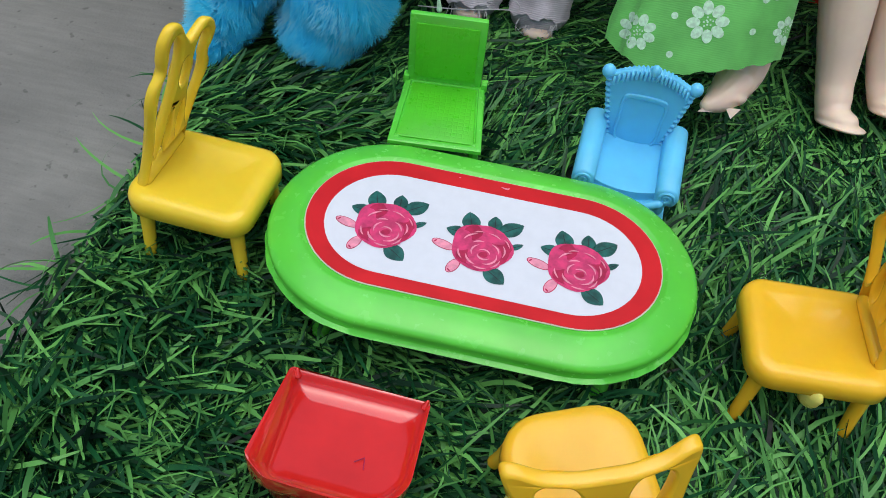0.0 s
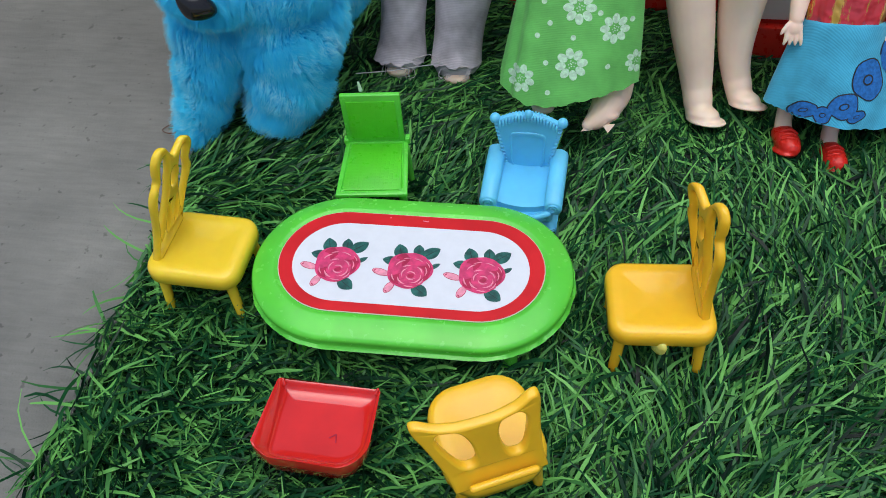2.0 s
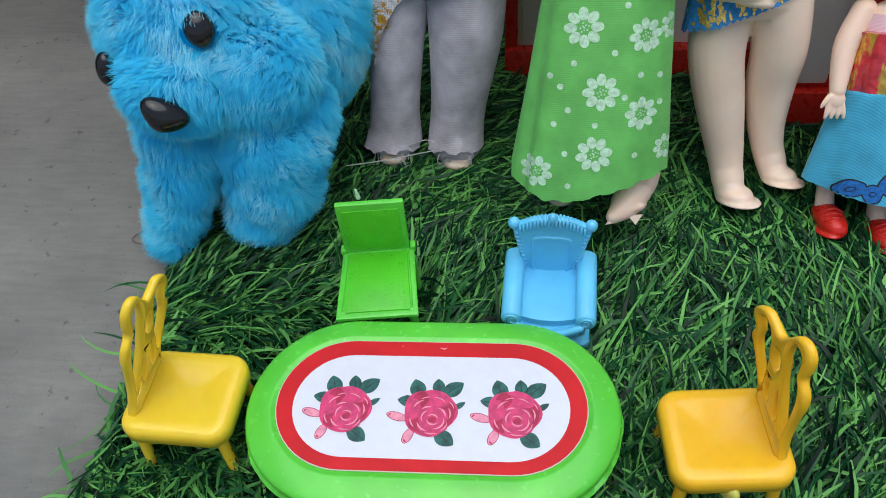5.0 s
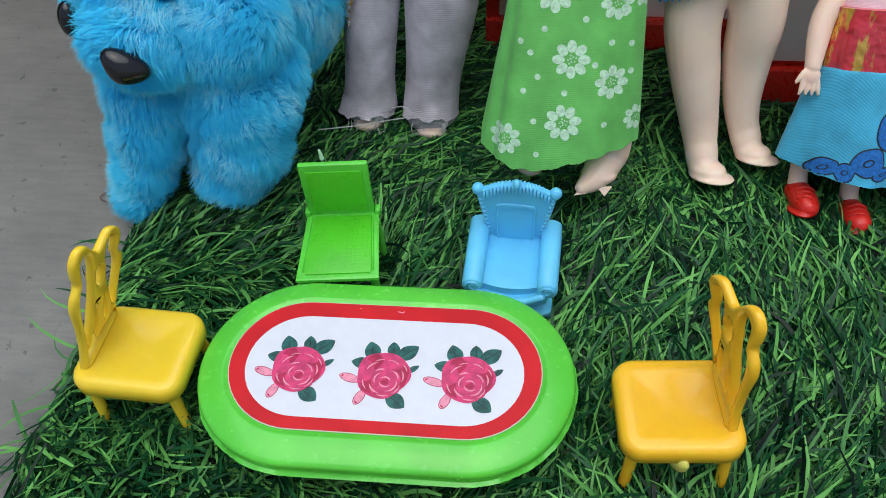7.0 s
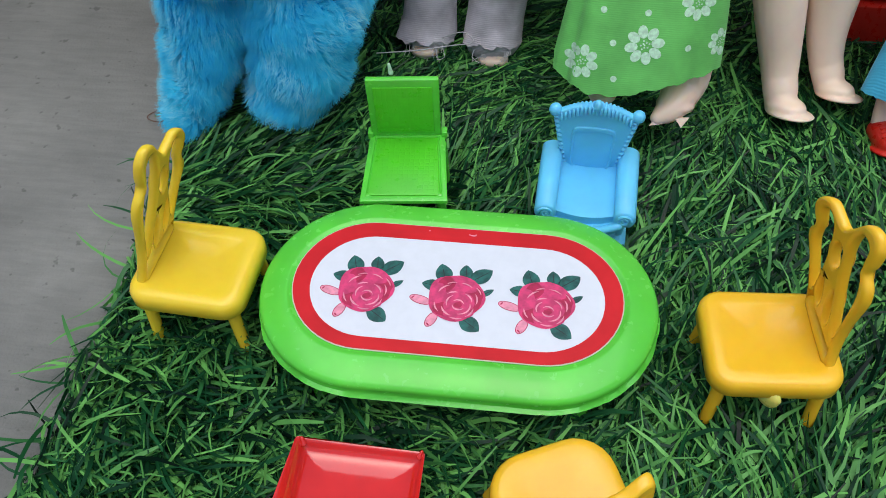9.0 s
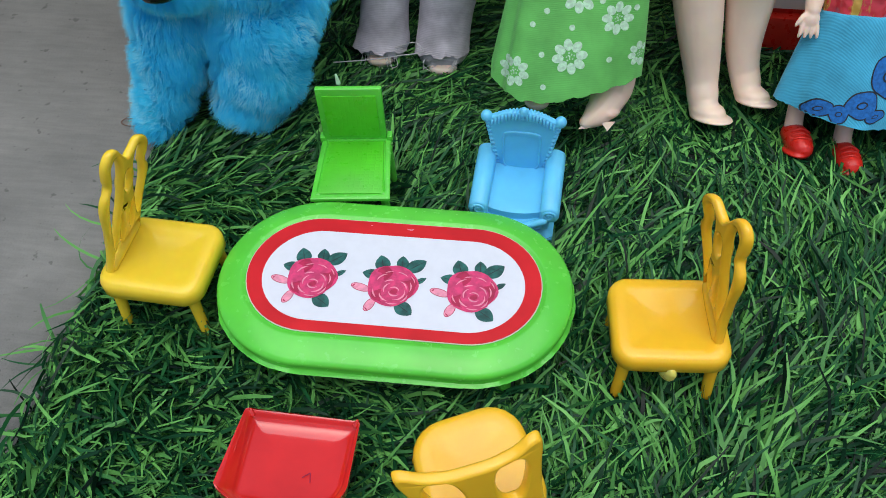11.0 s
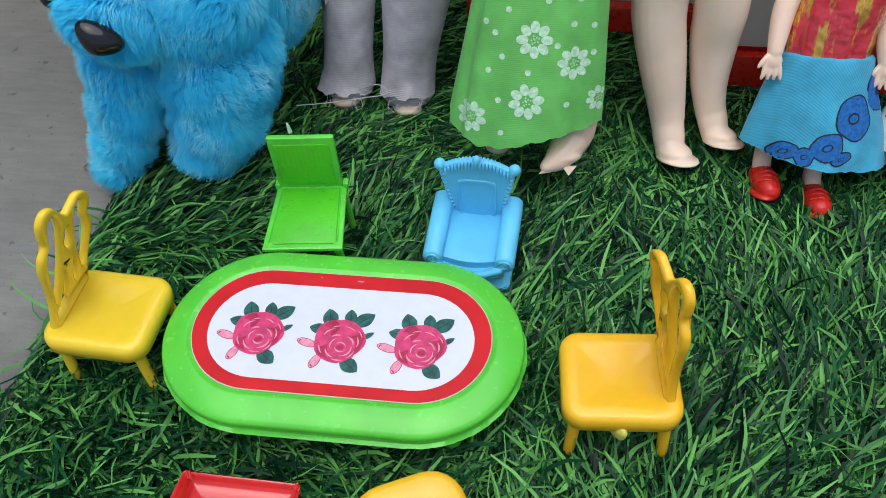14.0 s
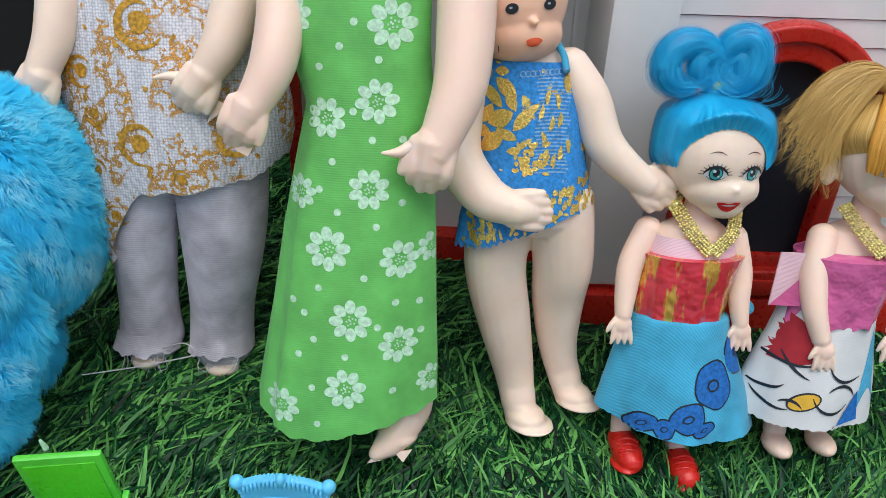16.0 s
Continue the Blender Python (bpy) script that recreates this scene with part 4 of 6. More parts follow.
# ---- the blue throne ----
def throne():
    t = thing("toy_armchair", pose(0.0351, 0.0478, 0.0034, 0, 0, -2.0), "sky-blue plastic toy throne armchair with beaded back", "armchair")
    bm = bmesh.new()
    skin(bm, [[(x, y - 0.001, z) for x, y in rounded_square(hx, hy, 0.002)] for hx, hy, z in ((0.0128, 0.0125, 0.0008), (0.0132, 0.0128, 0.0014), (0.0132, 0.0128, 0.0046), (0.0122, 0.0118, 0.0056), (0.0112, 0.0106, 0.0100), (0.0108, 0.0102, 0.0118))])
    part("base", bm, BLUE, t)
    bm = bmesh.new()
    rows = []
    for k in range(9):
        y = -0.0120 + 0.0205 * k / 8
        rows.append([(x, y, 0.0128 + 70.0 * x * x * 0.35 + (0.0012 if k in (0,) else 0.0014 + 0.0008 * k / 8)) for x in np.linspace(-0.0098, 0.0098, 13)])
    low = [[(x, y, 0.0100) for x, y, z in r] for r in (rows[0], rows[-1])]
    skin(bm, [low[0]] + rows + [low[1]], closed=False)
    part("seat", bm, BLUE, t)
    bm = bmesh.new()
    top = spline([(-0.0112, 0.0), (-0.0085, -0.0008), (-0.005, -0.0022), (0.0, -0.0030), (0.005, -0.0022), (0.0085, -0.0008), (0.0112, 0.0)], 4, closed=False)
    skin(bm, [[(x, y, 0.0142 + z - d) for x, z in top] for y, d in ((-0.0126, 0.0048), (-0.0132, 0.0040), (-0.0134, 0.0008), (-0.0126, 0.0), (-0.0112, 0.0002))], closed=False)
    part("apron", bm, BLUE, t, "scalloped front apron")
    for dz, dy, r, half in ((0.0, 0.0, 0.0012, 0.0100), (-0.0038, 0.0012, 0.0010, 0.0092)):
        bm = bmesh.new()
        tube(bm, [(half * f, -0.0146 + dy - 0.0008 * (1 - f * f), 0.0146 + dz - 0.0034 * (1 - f * f) ** 1.3) for f in np.linspace(-1, 1, 9)], r, 10)
        part("front_roll", bm, BLUE, t, "curved roll along the seat's front")
    for s in (-1, 1):
        bm = bmesh.new()
        prof = spline([(-0.0030, 0.0), (-0.0024, 0.0024), (0.0, 0.0034), (0.0026, 0.0024), (0.0034, 0.0), (0.0024, -0.0026), (0.0006, -0.0030), (0.0, -0.0066), (-0.0024, -0.0066)], 4)
        skin(bm, [[(s * (0.0112 + x * k), y, 0.0164 + z * k + (y + 0.013) * 0.10) for x, z in prof] for y, k in ((-0.0142, 0.82), (-0.0136, 0.98), (-0.004, 1.0), (0.006, 1.02), (0.0104, 1.0), (0.0108, 0.9))])
        bmesh.ops.recalc_face_normals(bm, faces=bm.faces)
        part("arm", bm, BLUE, t, sharp=60)
        bm = bmesh.new()
        tube(bm, [(s * (0.0112 + 0.0021 * (1 - k / 26) * math.cos(k * 0.5)), -0.0143, 0.0166 + 0.0021 * (1 - k / 26) * math.sin(k * 0.5)) for k in range(22)], 0.00045, 6)
        part("arm_scroll", bm, BLUE, t)
    half = [(0.0, 0.0268), (0.005, 0.0262), (0.0092, 0.0242), (0.0112, 0.0225), (0.0100, 0.0140), (0.0082, 0.0060), (0.0074, 0.0)]
    outer = spline([(-x, z) for x, z in half[::-1]] + half[1:], 5, closed=False)
    lean = pose(0, 0.0088, 0.0138, 4)
    b = part("backrest", panel([outer], 0.0022, 0.0006), BLUE, t)
    b.matrix_basis = lean
    inner = spline([(-0.0052, 0.0015), (0.0052, 0.0015), (0.0062, 0.0110), (0.0062, 0.0166), (0.0048, 0.0184), (0.0, 0.0188), (-0.0048, 0.0184), (-0.0062, 0.0166), (-0.0062, 0.0110)], 5)
    small = [(x * 0.88, 0.0022 + (z - 0.002) * 0.9) for x, z in inner]
    fr = part("panel_frame", panel([inner, small], 0.0012, 0.0003), BLUE, t)
    fr.matrix_basis = lean @ pose(0, -0.0011, 0)
    for s in (-1, 1):
        for k in range(11):
            f = k / 10
            bm = bmesh.new()
            ball(bm, (s * (0.0078 + 0.0034 * f), -0.0002, 0.003 + 0.0185 * f), (0.0011, 0.0014, 0.00082), u=8, v=6)
            part("bead", bm, BLUE, t).matrix_basis = lean
        bm = bmesh.new()
        ball(bm, (s * 0.0117, 0, 0.0234), (0.0019, 0.0019, 0.0020), u=14, v=9)
        part("corner_knob", bm, BLUE, t).matrix_basis = lean
    for k in range(19):
        x = -0.0098 + 0.0196 * k / 18
        z = 0.0268 - 40.0 * x * x
        bm = bmesh.new()
        tube(bm, [(x, -0.0016, z - 0.0022), (x, -0.0013, z - 0.0004), (x * 1.02, 0.0008, z + 0.0002)], 0.00042, 6)
        part("crest_rib", bm, BLUE, t).matrix_basis = lean
    bm = bmesh.new()
    ball(bm, (0, -0.0006, 0.0268), (0.0014, 0.0015, 0.0020), u=12, v=8)
    part("finial", bm, BLUE, t).matrix_basis = lean


throne()


# ---- soft joined bodies ----
def melted(bm, voxel, smooth=4):
    """Joins overlapping closed shapes into one smooth skin."""
    me = bpy.data.meshes.new("blank")
    bm.to_mesh(me)
    bm.free()
    ob = new("blank", me)
    r = ob.modifiers.new("join", "REMESH")
    r.mode, r.voxel_size = "VOXEL", voxel
    if smooth:
        k = ob.modifiers.new("soften", "SMOOTH")
        k.factor, k.iterations = 0.5, smooth
    bpy.context.view_layer.update()
    out = bpy.data.meshes.new_from_object(ob.evaluated_get(bpy.context.evaluated_depsgraph_get()))
    bpy.data.objects.remove(ob)
    bpy.data.meshes.remove(me)
    return out


# ---- the plush dog ----
def fur(name, me, count, length, mat, parent, comb, seed=1, width=0.00055, stand=0.62, lie=0.5, bare=()):
    """Soft fibres over a body, combed one way, in clumps, their normals bent upward for brightness."""
    rng = np.random.default_rng(seed)
    me.calc_loop_triangles()
    co = np.empty(len(me.vertices) * 3, np.float32)
    me.vertices.foreach_get("co", co)
    co = co.reshape(-1, 3).astype(float)
    nv = np.empty(len(me.vertices) * 3, np.float32)
    me.vertices.foreach_get("normal", nv)
    nv = nv.reshape(-1, 3).astype(float)
    tri = np.empty(len(me.loop_triangles) * 3, np.int32)
    me.loop_triangles.foreach_get("vertices", tri)
    tri = tri.reshape(-1, 3)
    area = np.linalg.norm(np.cross(co[tri[:, 1]] - co[tri[:, 0]], co[tri[:, 2]] - co[tri[:, 0]]), axis=1)
    pick = tri[rng.choice(len(tri), count, p=area / area.sum())]
    wts = rng.dirichlet((1, 1, 1), count)
    p = (co[pick] * wts[..., None]).sum(1)
    nrm = unit((nv[pick] * wts[..., None]).sum(1))
    for c, r in bare:
        ok = np.linalg.norm(p - np.array(c), axis=1) > r
        p, nrm = p[ok], nrm[ok]
    n = len(p)
    wave = np.stack([np.sin(p[:, 1] * 120 + p[:, 2] * 90), np.cos(p[:, 0] * 110 + p[:, 2] * 80), np.sin(p[:, 0] * 100 + p[:, 1] * 90)], -1)
    cell = p / 0.0026 + 0.5 * wave
    clump = np.round(cell)
    ch = np.stack([np.sin(clump @ np.array([12.9, 78.2, 37.7])), np.sin(clump @ np.array([93.9, 67.3, 11.1])), np.sin(clump @ np.array([45.2, 23.8, 88.4]))], -1)
    lay = np.array(comb) + 0.30 * wave + 0.24 * ch + 0.42 * (clump - cell) + rng.normal(0, 0.19, (n, 3))
    lay = lay - nrm * (lay * nrm).sum(1, keepdims=True)
    ln = length * rng.uniform(0.55, 1.25, n)
    s = np.linspace(0, 1, 3)
    c = p[:, None] + nrm[:, None] * (ln[:, None] * (stand * s - 0.12 * s * s))[..., None] + lay[:, None] * (ln[:, None] * lie * (0.5 * s + 0.5 * s * s))[..., None]
    c[..., 2] = np.maximum(c[..., 2], 0.0015)
    # Flat sides turned front and up, so the fibres look brighter from there.
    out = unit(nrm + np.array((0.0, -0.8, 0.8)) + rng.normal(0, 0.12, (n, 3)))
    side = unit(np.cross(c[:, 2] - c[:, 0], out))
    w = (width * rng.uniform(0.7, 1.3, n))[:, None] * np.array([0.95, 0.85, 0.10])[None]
    v, q = blades(c, side, w)
    ob = raw_mesh(name, v, q, mat, parent)
    ob["kind"] = "stuff"
    # Normals bent up towards the sun: brightness put into the shape.
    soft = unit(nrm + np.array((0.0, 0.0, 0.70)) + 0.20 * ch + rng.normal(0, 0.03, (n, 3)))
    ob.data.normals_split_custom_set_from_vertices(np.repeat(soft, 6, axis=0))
    return ob


def turned(x=0, y=0, z=0):
    return Euler((radians(x), radians(y), radians(z))).to_matrix()


def plush_dog():
    ox, oy = -0.080, 0.098
    t = thing("plush_dog", pose(ox, oy, 0), "fluffy bright blue plush dog with glossy black eyes", "plush toy")
    T = turned

    def at(x, y, z):
        return (x - ox, y - oy, z)

    balls = [(at(-0.080, 0.099, 0.084), (0.0265, 0.0250, 0.0255), T(10)), (at(-0.0800, 0.0795, 0.0745), (0.0175, 0.0140, 0.0150), T(20)), (at(-0.0610, 0.0915, 0.0715), (0.0215, 0.0180, 0.0200), T()),
             (at(-0.055, 0.128, 0.068), (0.0245, 0.030, 0.039), T(0, 0, -12)), (at(-0.078, 0.110, 0.057), (0.024, 0.022, 0.030), T()), (at(-0.079, 0.099, 0.046), (0.0200, 0.0140, 0.026), T()),
             (at(-0.0885, 0.0880, 0.0470), (0.0150, 0.0130, 0.0170), T()), (at(-0.0935, 0.0830, 0.0310), (0.0120, 0.0105, 0.0150), T(25, 20, 0)),
             (at(-0.0978, 0.0785, 0.0185), (0.0094, 0.0085, 0.0110), T(30, 25, 0)), (at(-0.1015, 0.0745, 0.0105), (0.0072, 0.0070, 0.0075), T()),
             (at(-0.0590, 0.0870, 0.0450), (0.0185, 0.0140, 0.0180), T()), (at(-0.0610, 0.0845, 0.0290), (0.0158, 0.0125, 0.0160), T()),
             (at(-0.0670, 0.0830, 0.0160), (0.0125, 0.0105, 0.0098), T()), (at(-0.0640, 0.116, 0.024), (0.0120, 0.016, 0.022), T(0, 0, -10)),
             (at(-0.0620, 0.0910, 0.0580), (0.0185, 0.0140, 0.0150), T()), (at(-0.0510, 0.096, 0.050), (0.0120, 0.0120, 0.0160), T())]
    bm = bmesh.new()
    for c, r, m in balls:
        ball(bm, c, tuple(v * 0.985 for v in r), turn=m, u=24, v=14)
    me = melted(bm, 0.0016, 14)
    me.name = "body"
    me.materials.append(FUR_BASE)
    body = new("body", me)
    body.parent = t
    bare = ((at(-0.0668, 0.0783, 0.0945), 0.0063), (at(-0.0985, 0.0762, 0.0825), 0.0057), (at(-0.0782, 0.0618, 0.0762), 0.0071))
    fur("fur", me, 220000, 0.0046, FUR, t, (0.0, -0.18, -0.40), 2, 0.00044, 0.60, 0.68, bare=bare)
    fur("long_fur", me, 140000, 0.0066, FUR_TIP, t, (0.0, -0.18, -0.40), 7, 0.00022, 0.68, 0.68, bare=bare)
    pom = [(at(-0.094, 0.101, 0.1165), (0.0155, 0.012, 0.0115), T(0, -14, 0)), (at(-0.077, 0.106, 0.1205), (0.0135, 0.0115, 0.0105), T())]
    bm = bmesh.new()
    for c, r, m in pom:
        ball(bm, c, r, turn=m)
    me = melted(bm, 0.0014, 4)
    me.name = "tuft"
    me.materials.append(WHITE_FUR)
    w = new("tuft", me)
    w.parent = t
    tagged(w, "white fluffy tuft on the head")
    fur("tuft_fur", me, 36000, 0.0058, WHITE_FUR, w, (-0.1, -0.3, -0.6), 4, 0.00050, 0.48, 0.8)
    for c, r, m in ((at(-0.0668, 0.0783, 0.0945), (0.0044, 0.0030, 0.0054), T(-24, 0, 24)), (at(-0.0985, 0.0762, 0.0825), (0.0036, 0.0032, 0.0056), T(-10, 0, -55))):
        bm = bmesh.new()
        ball(bm, c, r, turn=m, u=24, v=14)
        part("eye", bm, BLACK_GLOSS, t, "glossy black domed eye")
    bm = bmesh.new()
    rings = []
    for k in range(1, 12):
        a = math.pi * k / 12
        rings.append([Vector((0.0070 * math.sin(a) * math.cos(b) * (1.0 + 0.35 * math.sin(b)), -0.0042 * math.cos(a), 0.0049 * math.sin(a) * math.sin(b))) for b in [2 * math.pi * i / 20 for i in range(20)]])
    skin(bm, rings)
    nm = turned(-30, 36, 8)
    for v in bm.verts:
        v.co = nm @ v.co + Vector(at(-0.0782, 0.0618, 0.0762))
    part("nose", bm, BLACK_GLOSS, t, "glossy black plastic nose")


plush_dog()


def wire_loop():
    bm = bmesh.new()
    pts = [Vector((-0.1190 + 0.0042 * math.cos(a) * (1 + 0.25 * math.sin(2.3 * a)), 0.0850 + 0.0050 * math.sin(a), -0.0024 + 0.0010 * (1 + math.sin(1.7 * a)))) for a in [0.4 + 0.38 * i for i in range(16)]]
    tube(bm, pts, [0.00018] * len(pts), 6)
    tagged(part("wire_loop", bm, BROW), "thin brown wire loop lying on the concrete", "wire")


wire_loop()


# ---- the dolls ----
class Doll:
    """One plain mesh, modelled upright in millimetres: u across, v up, w out to the front."""

    def __init__(self, name, u0, at, lean, label, mats, grow=1.0):
        self.name, self.u0, self.at, self.lean, self.label, self.mats, self.grow = name, u0, at, lean, label, mats, grow
        self.bm = bmesh.new()
        self.zoom = None

    def p(self, u, v, w=0.0):
        if self.zoom:
            cu, cv, du, dv, k = self.zoom
            u, v, w = cu + du + (u - cu) * k, cv + dv + (v - cv) * k, w * k
        return Vector(((u - self.u0) * MM, -w * MM, v * MM))

    def limb(self, pts, radii, mat, n=26, flatten=1.0):
        k = self.zoom[4] if self.zoom else 1.0
        tube(self.bm, [self.p(*q) for q in pts], [r * k * MM for r in radii], n, self.mats.index(mat), flatten)

    def egg(self, c, r, mat, turn=None, u=24, v=16):
        k = self.zoom[4] if self.zoom else 1.0
        ball(self.bm, self.p(*c), (r[0] * k * MM, r[2] * k * MM, r[1] * k * MM), self.mats.index(mat), turn, u, v)

    def gown(self, rows, mat, hem=None, n=48, ripple=0.0, folds=7, cap=(False, True)):
        """Rings of (v, centre u, half width, half depth, centre w); hem(u) bends the lowest rings."""
        rings = []
        lo, hi = rows[0][0], rows[-1][0]
        for v, cu, a, b, cw in rows:
            ring = []
            for k in range(n):
                t = 2 * math.pi * k / n
                f = (hi - v) / (hi - lo)
                r = 1 + ripple * f * math.sin(folds * t + 0.7) + ripple * 0.5 * f * math.sin((folds + 4) * t + 2.1)
                u = cu + a * math.cos(t) * r
                vv = v
                if hem:
                    vv = v + (hem(u, math.sin(t)) - lo) * max(0.0, 1 - (v - lo) / (0.55 * (hi - lo))) ** 1.2
                ring.append(self.p(u, vv, cw + b * math.sin(t) * r))
            rings.append(ring)
        skin(self.bm, rings, cap=cap, mat=self.mats.index(mat))

    def begin(self):
        self.kept, self.bm = self.bm, bmesh.new()

    def end(self, mat, voxel=0.55, smooth=5):
        """What was made since begin() becomes one smooth moulded piece."""
        me = melted(self.bm, voxel * MM, smooth)
        me.polygons.foreach_set("material_index", [self.mats.index(mat)] * len(me.polygons))
        self.bm = self.kept
        self.bm.from_mesh(me)
        bpy.data.meshes.remove(me)

    def fist(self, c, way, across, mat, s=1.0, thumb=1, curl=2.2):
        """A moulded hand: four closed fingers side by side and a thumb."""
        c, way, across = Vector(c), Vector(way).normalized(), Vector(across).normalized()
        back = Vector((0, 0, 1))
        for k in range(4):
            o = c + across * (-3.5 + 2.3 * k) * s
            reach = (4.8, 6.2, 6.0, 4.6)[k] * s
            self.limb([o - way * 4.0 * s, o + way * 1.5 * s + back * 0.7 * s, o + way * reach - back * curl * s], [2.1 * s, 1.85 * s, 1.3 * s], mat, 12)
        self.limb([c - way * 5.0 * s, c + way * 1.0 * s - back * 0.8], [4.3 * s, 4.1 * s], mat, 18)
        o = c + across * 4.6 * s * thumb
        self.limb([c - way * 4.0 * s + across * 2.5 * s * thumb, o - way * 0.8 * s + back * 0.6, o + way * 2.8 * s + across * 1.2 * s * thumb + back * 0.4], [2.6 * s, 1.9 * s, 1.1 * s], mat, 12)

    def flash(self, a, b, c, mat):
        """A thin leftover flap of moulding plastic."""
        pts = [self.p(*q) for q in (a, b, c)]
        d = Vector((0, 0.0003, 0))
        skin(self.bm, [[q - d for q in pts], [q + d for q in pts]], mat=self.mats.index(mat))

    def lock(self, path, radii, mat, count, width, seed=1, core=0.9, loose=0.12, twist=0.3, flatten=1.0):
        """A smooth hank of hair: a solid core under fine fibres that run along it."""
        rng = random.Random(seed)
        k = self.zoom[4] if self.zoom else 1.0
        pts = spline([tuple(self.p(*q)) + (r * k * MM,) for q, r in zip(path, radii)], 5, closed=False)
        if core:
            tube(self.bm, [q[:3] for q in pts[::2]], [q[3] * core for q in pts[::2]], 18, self.mats.index(mat))
        mi = self.mats.index(mat)
        frames, side = [], None
        for i, q in enumerate(pts):
            c = Vector(q[:3])
            d = (Vector(pts[min(i + 1, len(pts) - 1)][:3]) - Vector(pts[max(i - 1, 0)][:3])).normalized()
            side = d.orthogonal().normalized() if side is None else (side - d * side.dot(d)).normalized()
            frames.append((c, side, d.cross(side), q[3]))
        for _ in range(count):
            a, tw = rng.uniform(0, 6.2832), rng.gauss(0, twist)
            out = 0.93 + abs(rng.gauss(0, loose))
            w = width * MM * rng.uniform(0.6, 1.3)
            prev, m = None, len(frames)
            stop = m if rng.random() < 0.6 else int(m * rng.uniform(0.75, 1.0))
            for i, (c, s1, s2, r) in enumerate(frames[:stop]):
                b = a + tw * i / m
                n = s1 * math.cos(b) + s2 * math.sin(b)
                tang = s2 * math.cos(b) - s1 * math.sin(b)
                q = c + n * r * (1 + (out - 1) * (0.4 + i / m))
                ww = w * (1 - 0.5 * i / m)
                cur = (self.bm.verts.new(q - tang * ww), self.bm.verts.new(q + tang * ww))
                if prev:
                    self.bm.faces.new((prev[0], prev[1], cur[1], cur[0])).material_index = mi
                prev = cur

    def ready(self):
        self.bm.normal_update()
        self.tree = BVHTree.FromBMesh(self.bm)

    def front(self, u, v, lift):
        hit, nrm, _, _ = self.tree.ray_cast(self.p(u, v, 90), Vector((0, 1, 0)))
        if hit is None:
            return None
        return hit + Vector((0, -lift * MM, 0)) + nrm * (lift * 0.3 * MM if nrm.y < 0 else 0)

    def mark(self, outline, mat, lift=0.25, keep=6.0):
        """A painted or printed shape laid on the front of the surface."""
        cu, cv = sum(q[0] for q in outline) / len(outline), sum(q[1] for q in outline) / len(outline)
        c = self.front(cu, cv, lift)
        if c is None:
            return
        mi = self.mats.index(mat)
        wide = max(abs(q[0] - cu) + abs(q[1] - cv) for q in outline)
        steps = max(1, min(6, int(wide / 1.2)))
        inner = None
        for k in range(1, steps + 1):
            f = k / steps
            ring = []
            for u, v in outline:
                q = self.front(cu + (u - cu) * f, cv + (v - cv) * f, lift)
                ring.append(self.bm.verts.new(q) if q is not None and abs(q.y - c.y) < keep * MM else None)
            if inner is None:
                cc = self.bm.verts.new(c)
            for i in range(len(ring)):
                j = (i + 1) % len(ring)
                if inner is None:
                    quad = (cc, ring[i], ring[j])
                else:
                    quad = (inner[i], ring[i], ring[j], inner[j])
                if all(quad):
                    self.bm.faces.new(quad).material_index = mi
            inner = ring

    def stroke(self, cu, cv, r, a0, a1, width, mat, lift=0.25, squash=1.0, n=14, taper=True, grow=0.0):
        """A painted curved line."""
        mi, prev = self.mats.index(mat), None
        for k in range(n + 1):
            t = k / n
            a = a0 + (a1 - a0) * t
            w = width / 2 * ((0.2 + 0.8 * math.sin(math.pi * t)) if taper else 1.0)
            rr = r * (1 + grow * t)
            q = [self.front(cu + (rr + e * w) * math.cos(a), cv + (rr + e * w) * math.sin(a) * squash, lift) for e in (-1, 1)]
            if None in q:
                prev = None
                continue
            cur = [self.bm.verts.new(x) for x in q]
            if prev and (cur[0].co - prev[0].co).length < 0.006:
                self.bm.faces.new((prev[0], prev[1], cur[1], cur[0])).material_index = mi
            prev = cur

    def hair(self, lines, mat, count, spread, width, seed=1, taper=(1, 1, 0.9, 0.6, 0.2)):
        """Locks: each line is a run of points; fibres scatter round it."""
        rng = random.Random(seed)
        mi = self.mats.index(mat)
        for line in lines:
            pts = [self.p(*q) for q in line]
            k = len(pts)
            for _ in range(count):
                off = Vector((rng.gauss(0, spread), rng.gauss(0, spread), rng.gauss(0, spread))) * MM
                drift = Vector((rng.gauss(0, spread), rng.gauss(0, spread), rng.gauss(0, spread))) * MM * 0.8
                w = width * MM * rng.uniform(0.6, 1.2)
                prev = None
                for i, q in enumerate(pts):
                    f = i / (k - 1)
                    c = q + off + drift * f
                    d = (pts[min(i + 1, k - 1)] - pts[max(i - 1, 0)]).normalized()
                    s = d.cross(Vector((0.2, -1, 0.15))).normalized() * w * (1 - 0.6 * f)
                    cur = (self.bm.verts.new(c - s), self.bm.verts.new(c + s))
                    if prev:
                        self.bm.faces.new((prev[0], prev[1], cur[1], cur[0])).material_index = mi
                    prev = cur

    def done(self):
        bm = self.bm
        ob = part(self.name, bm, self.mats, None, sharp=70)
        ob.data.transform(Matrix.Scale(self.grow, 4))
        ob.matrix_world = pose(*self.at, -self.lean)
        return tagged(ob, self.label, "doll", "toy dolls")


def lerp_table(pts):
    xs, ys = zip(*pts)
    return lambda u: float(np.interp(u, xs, ys))


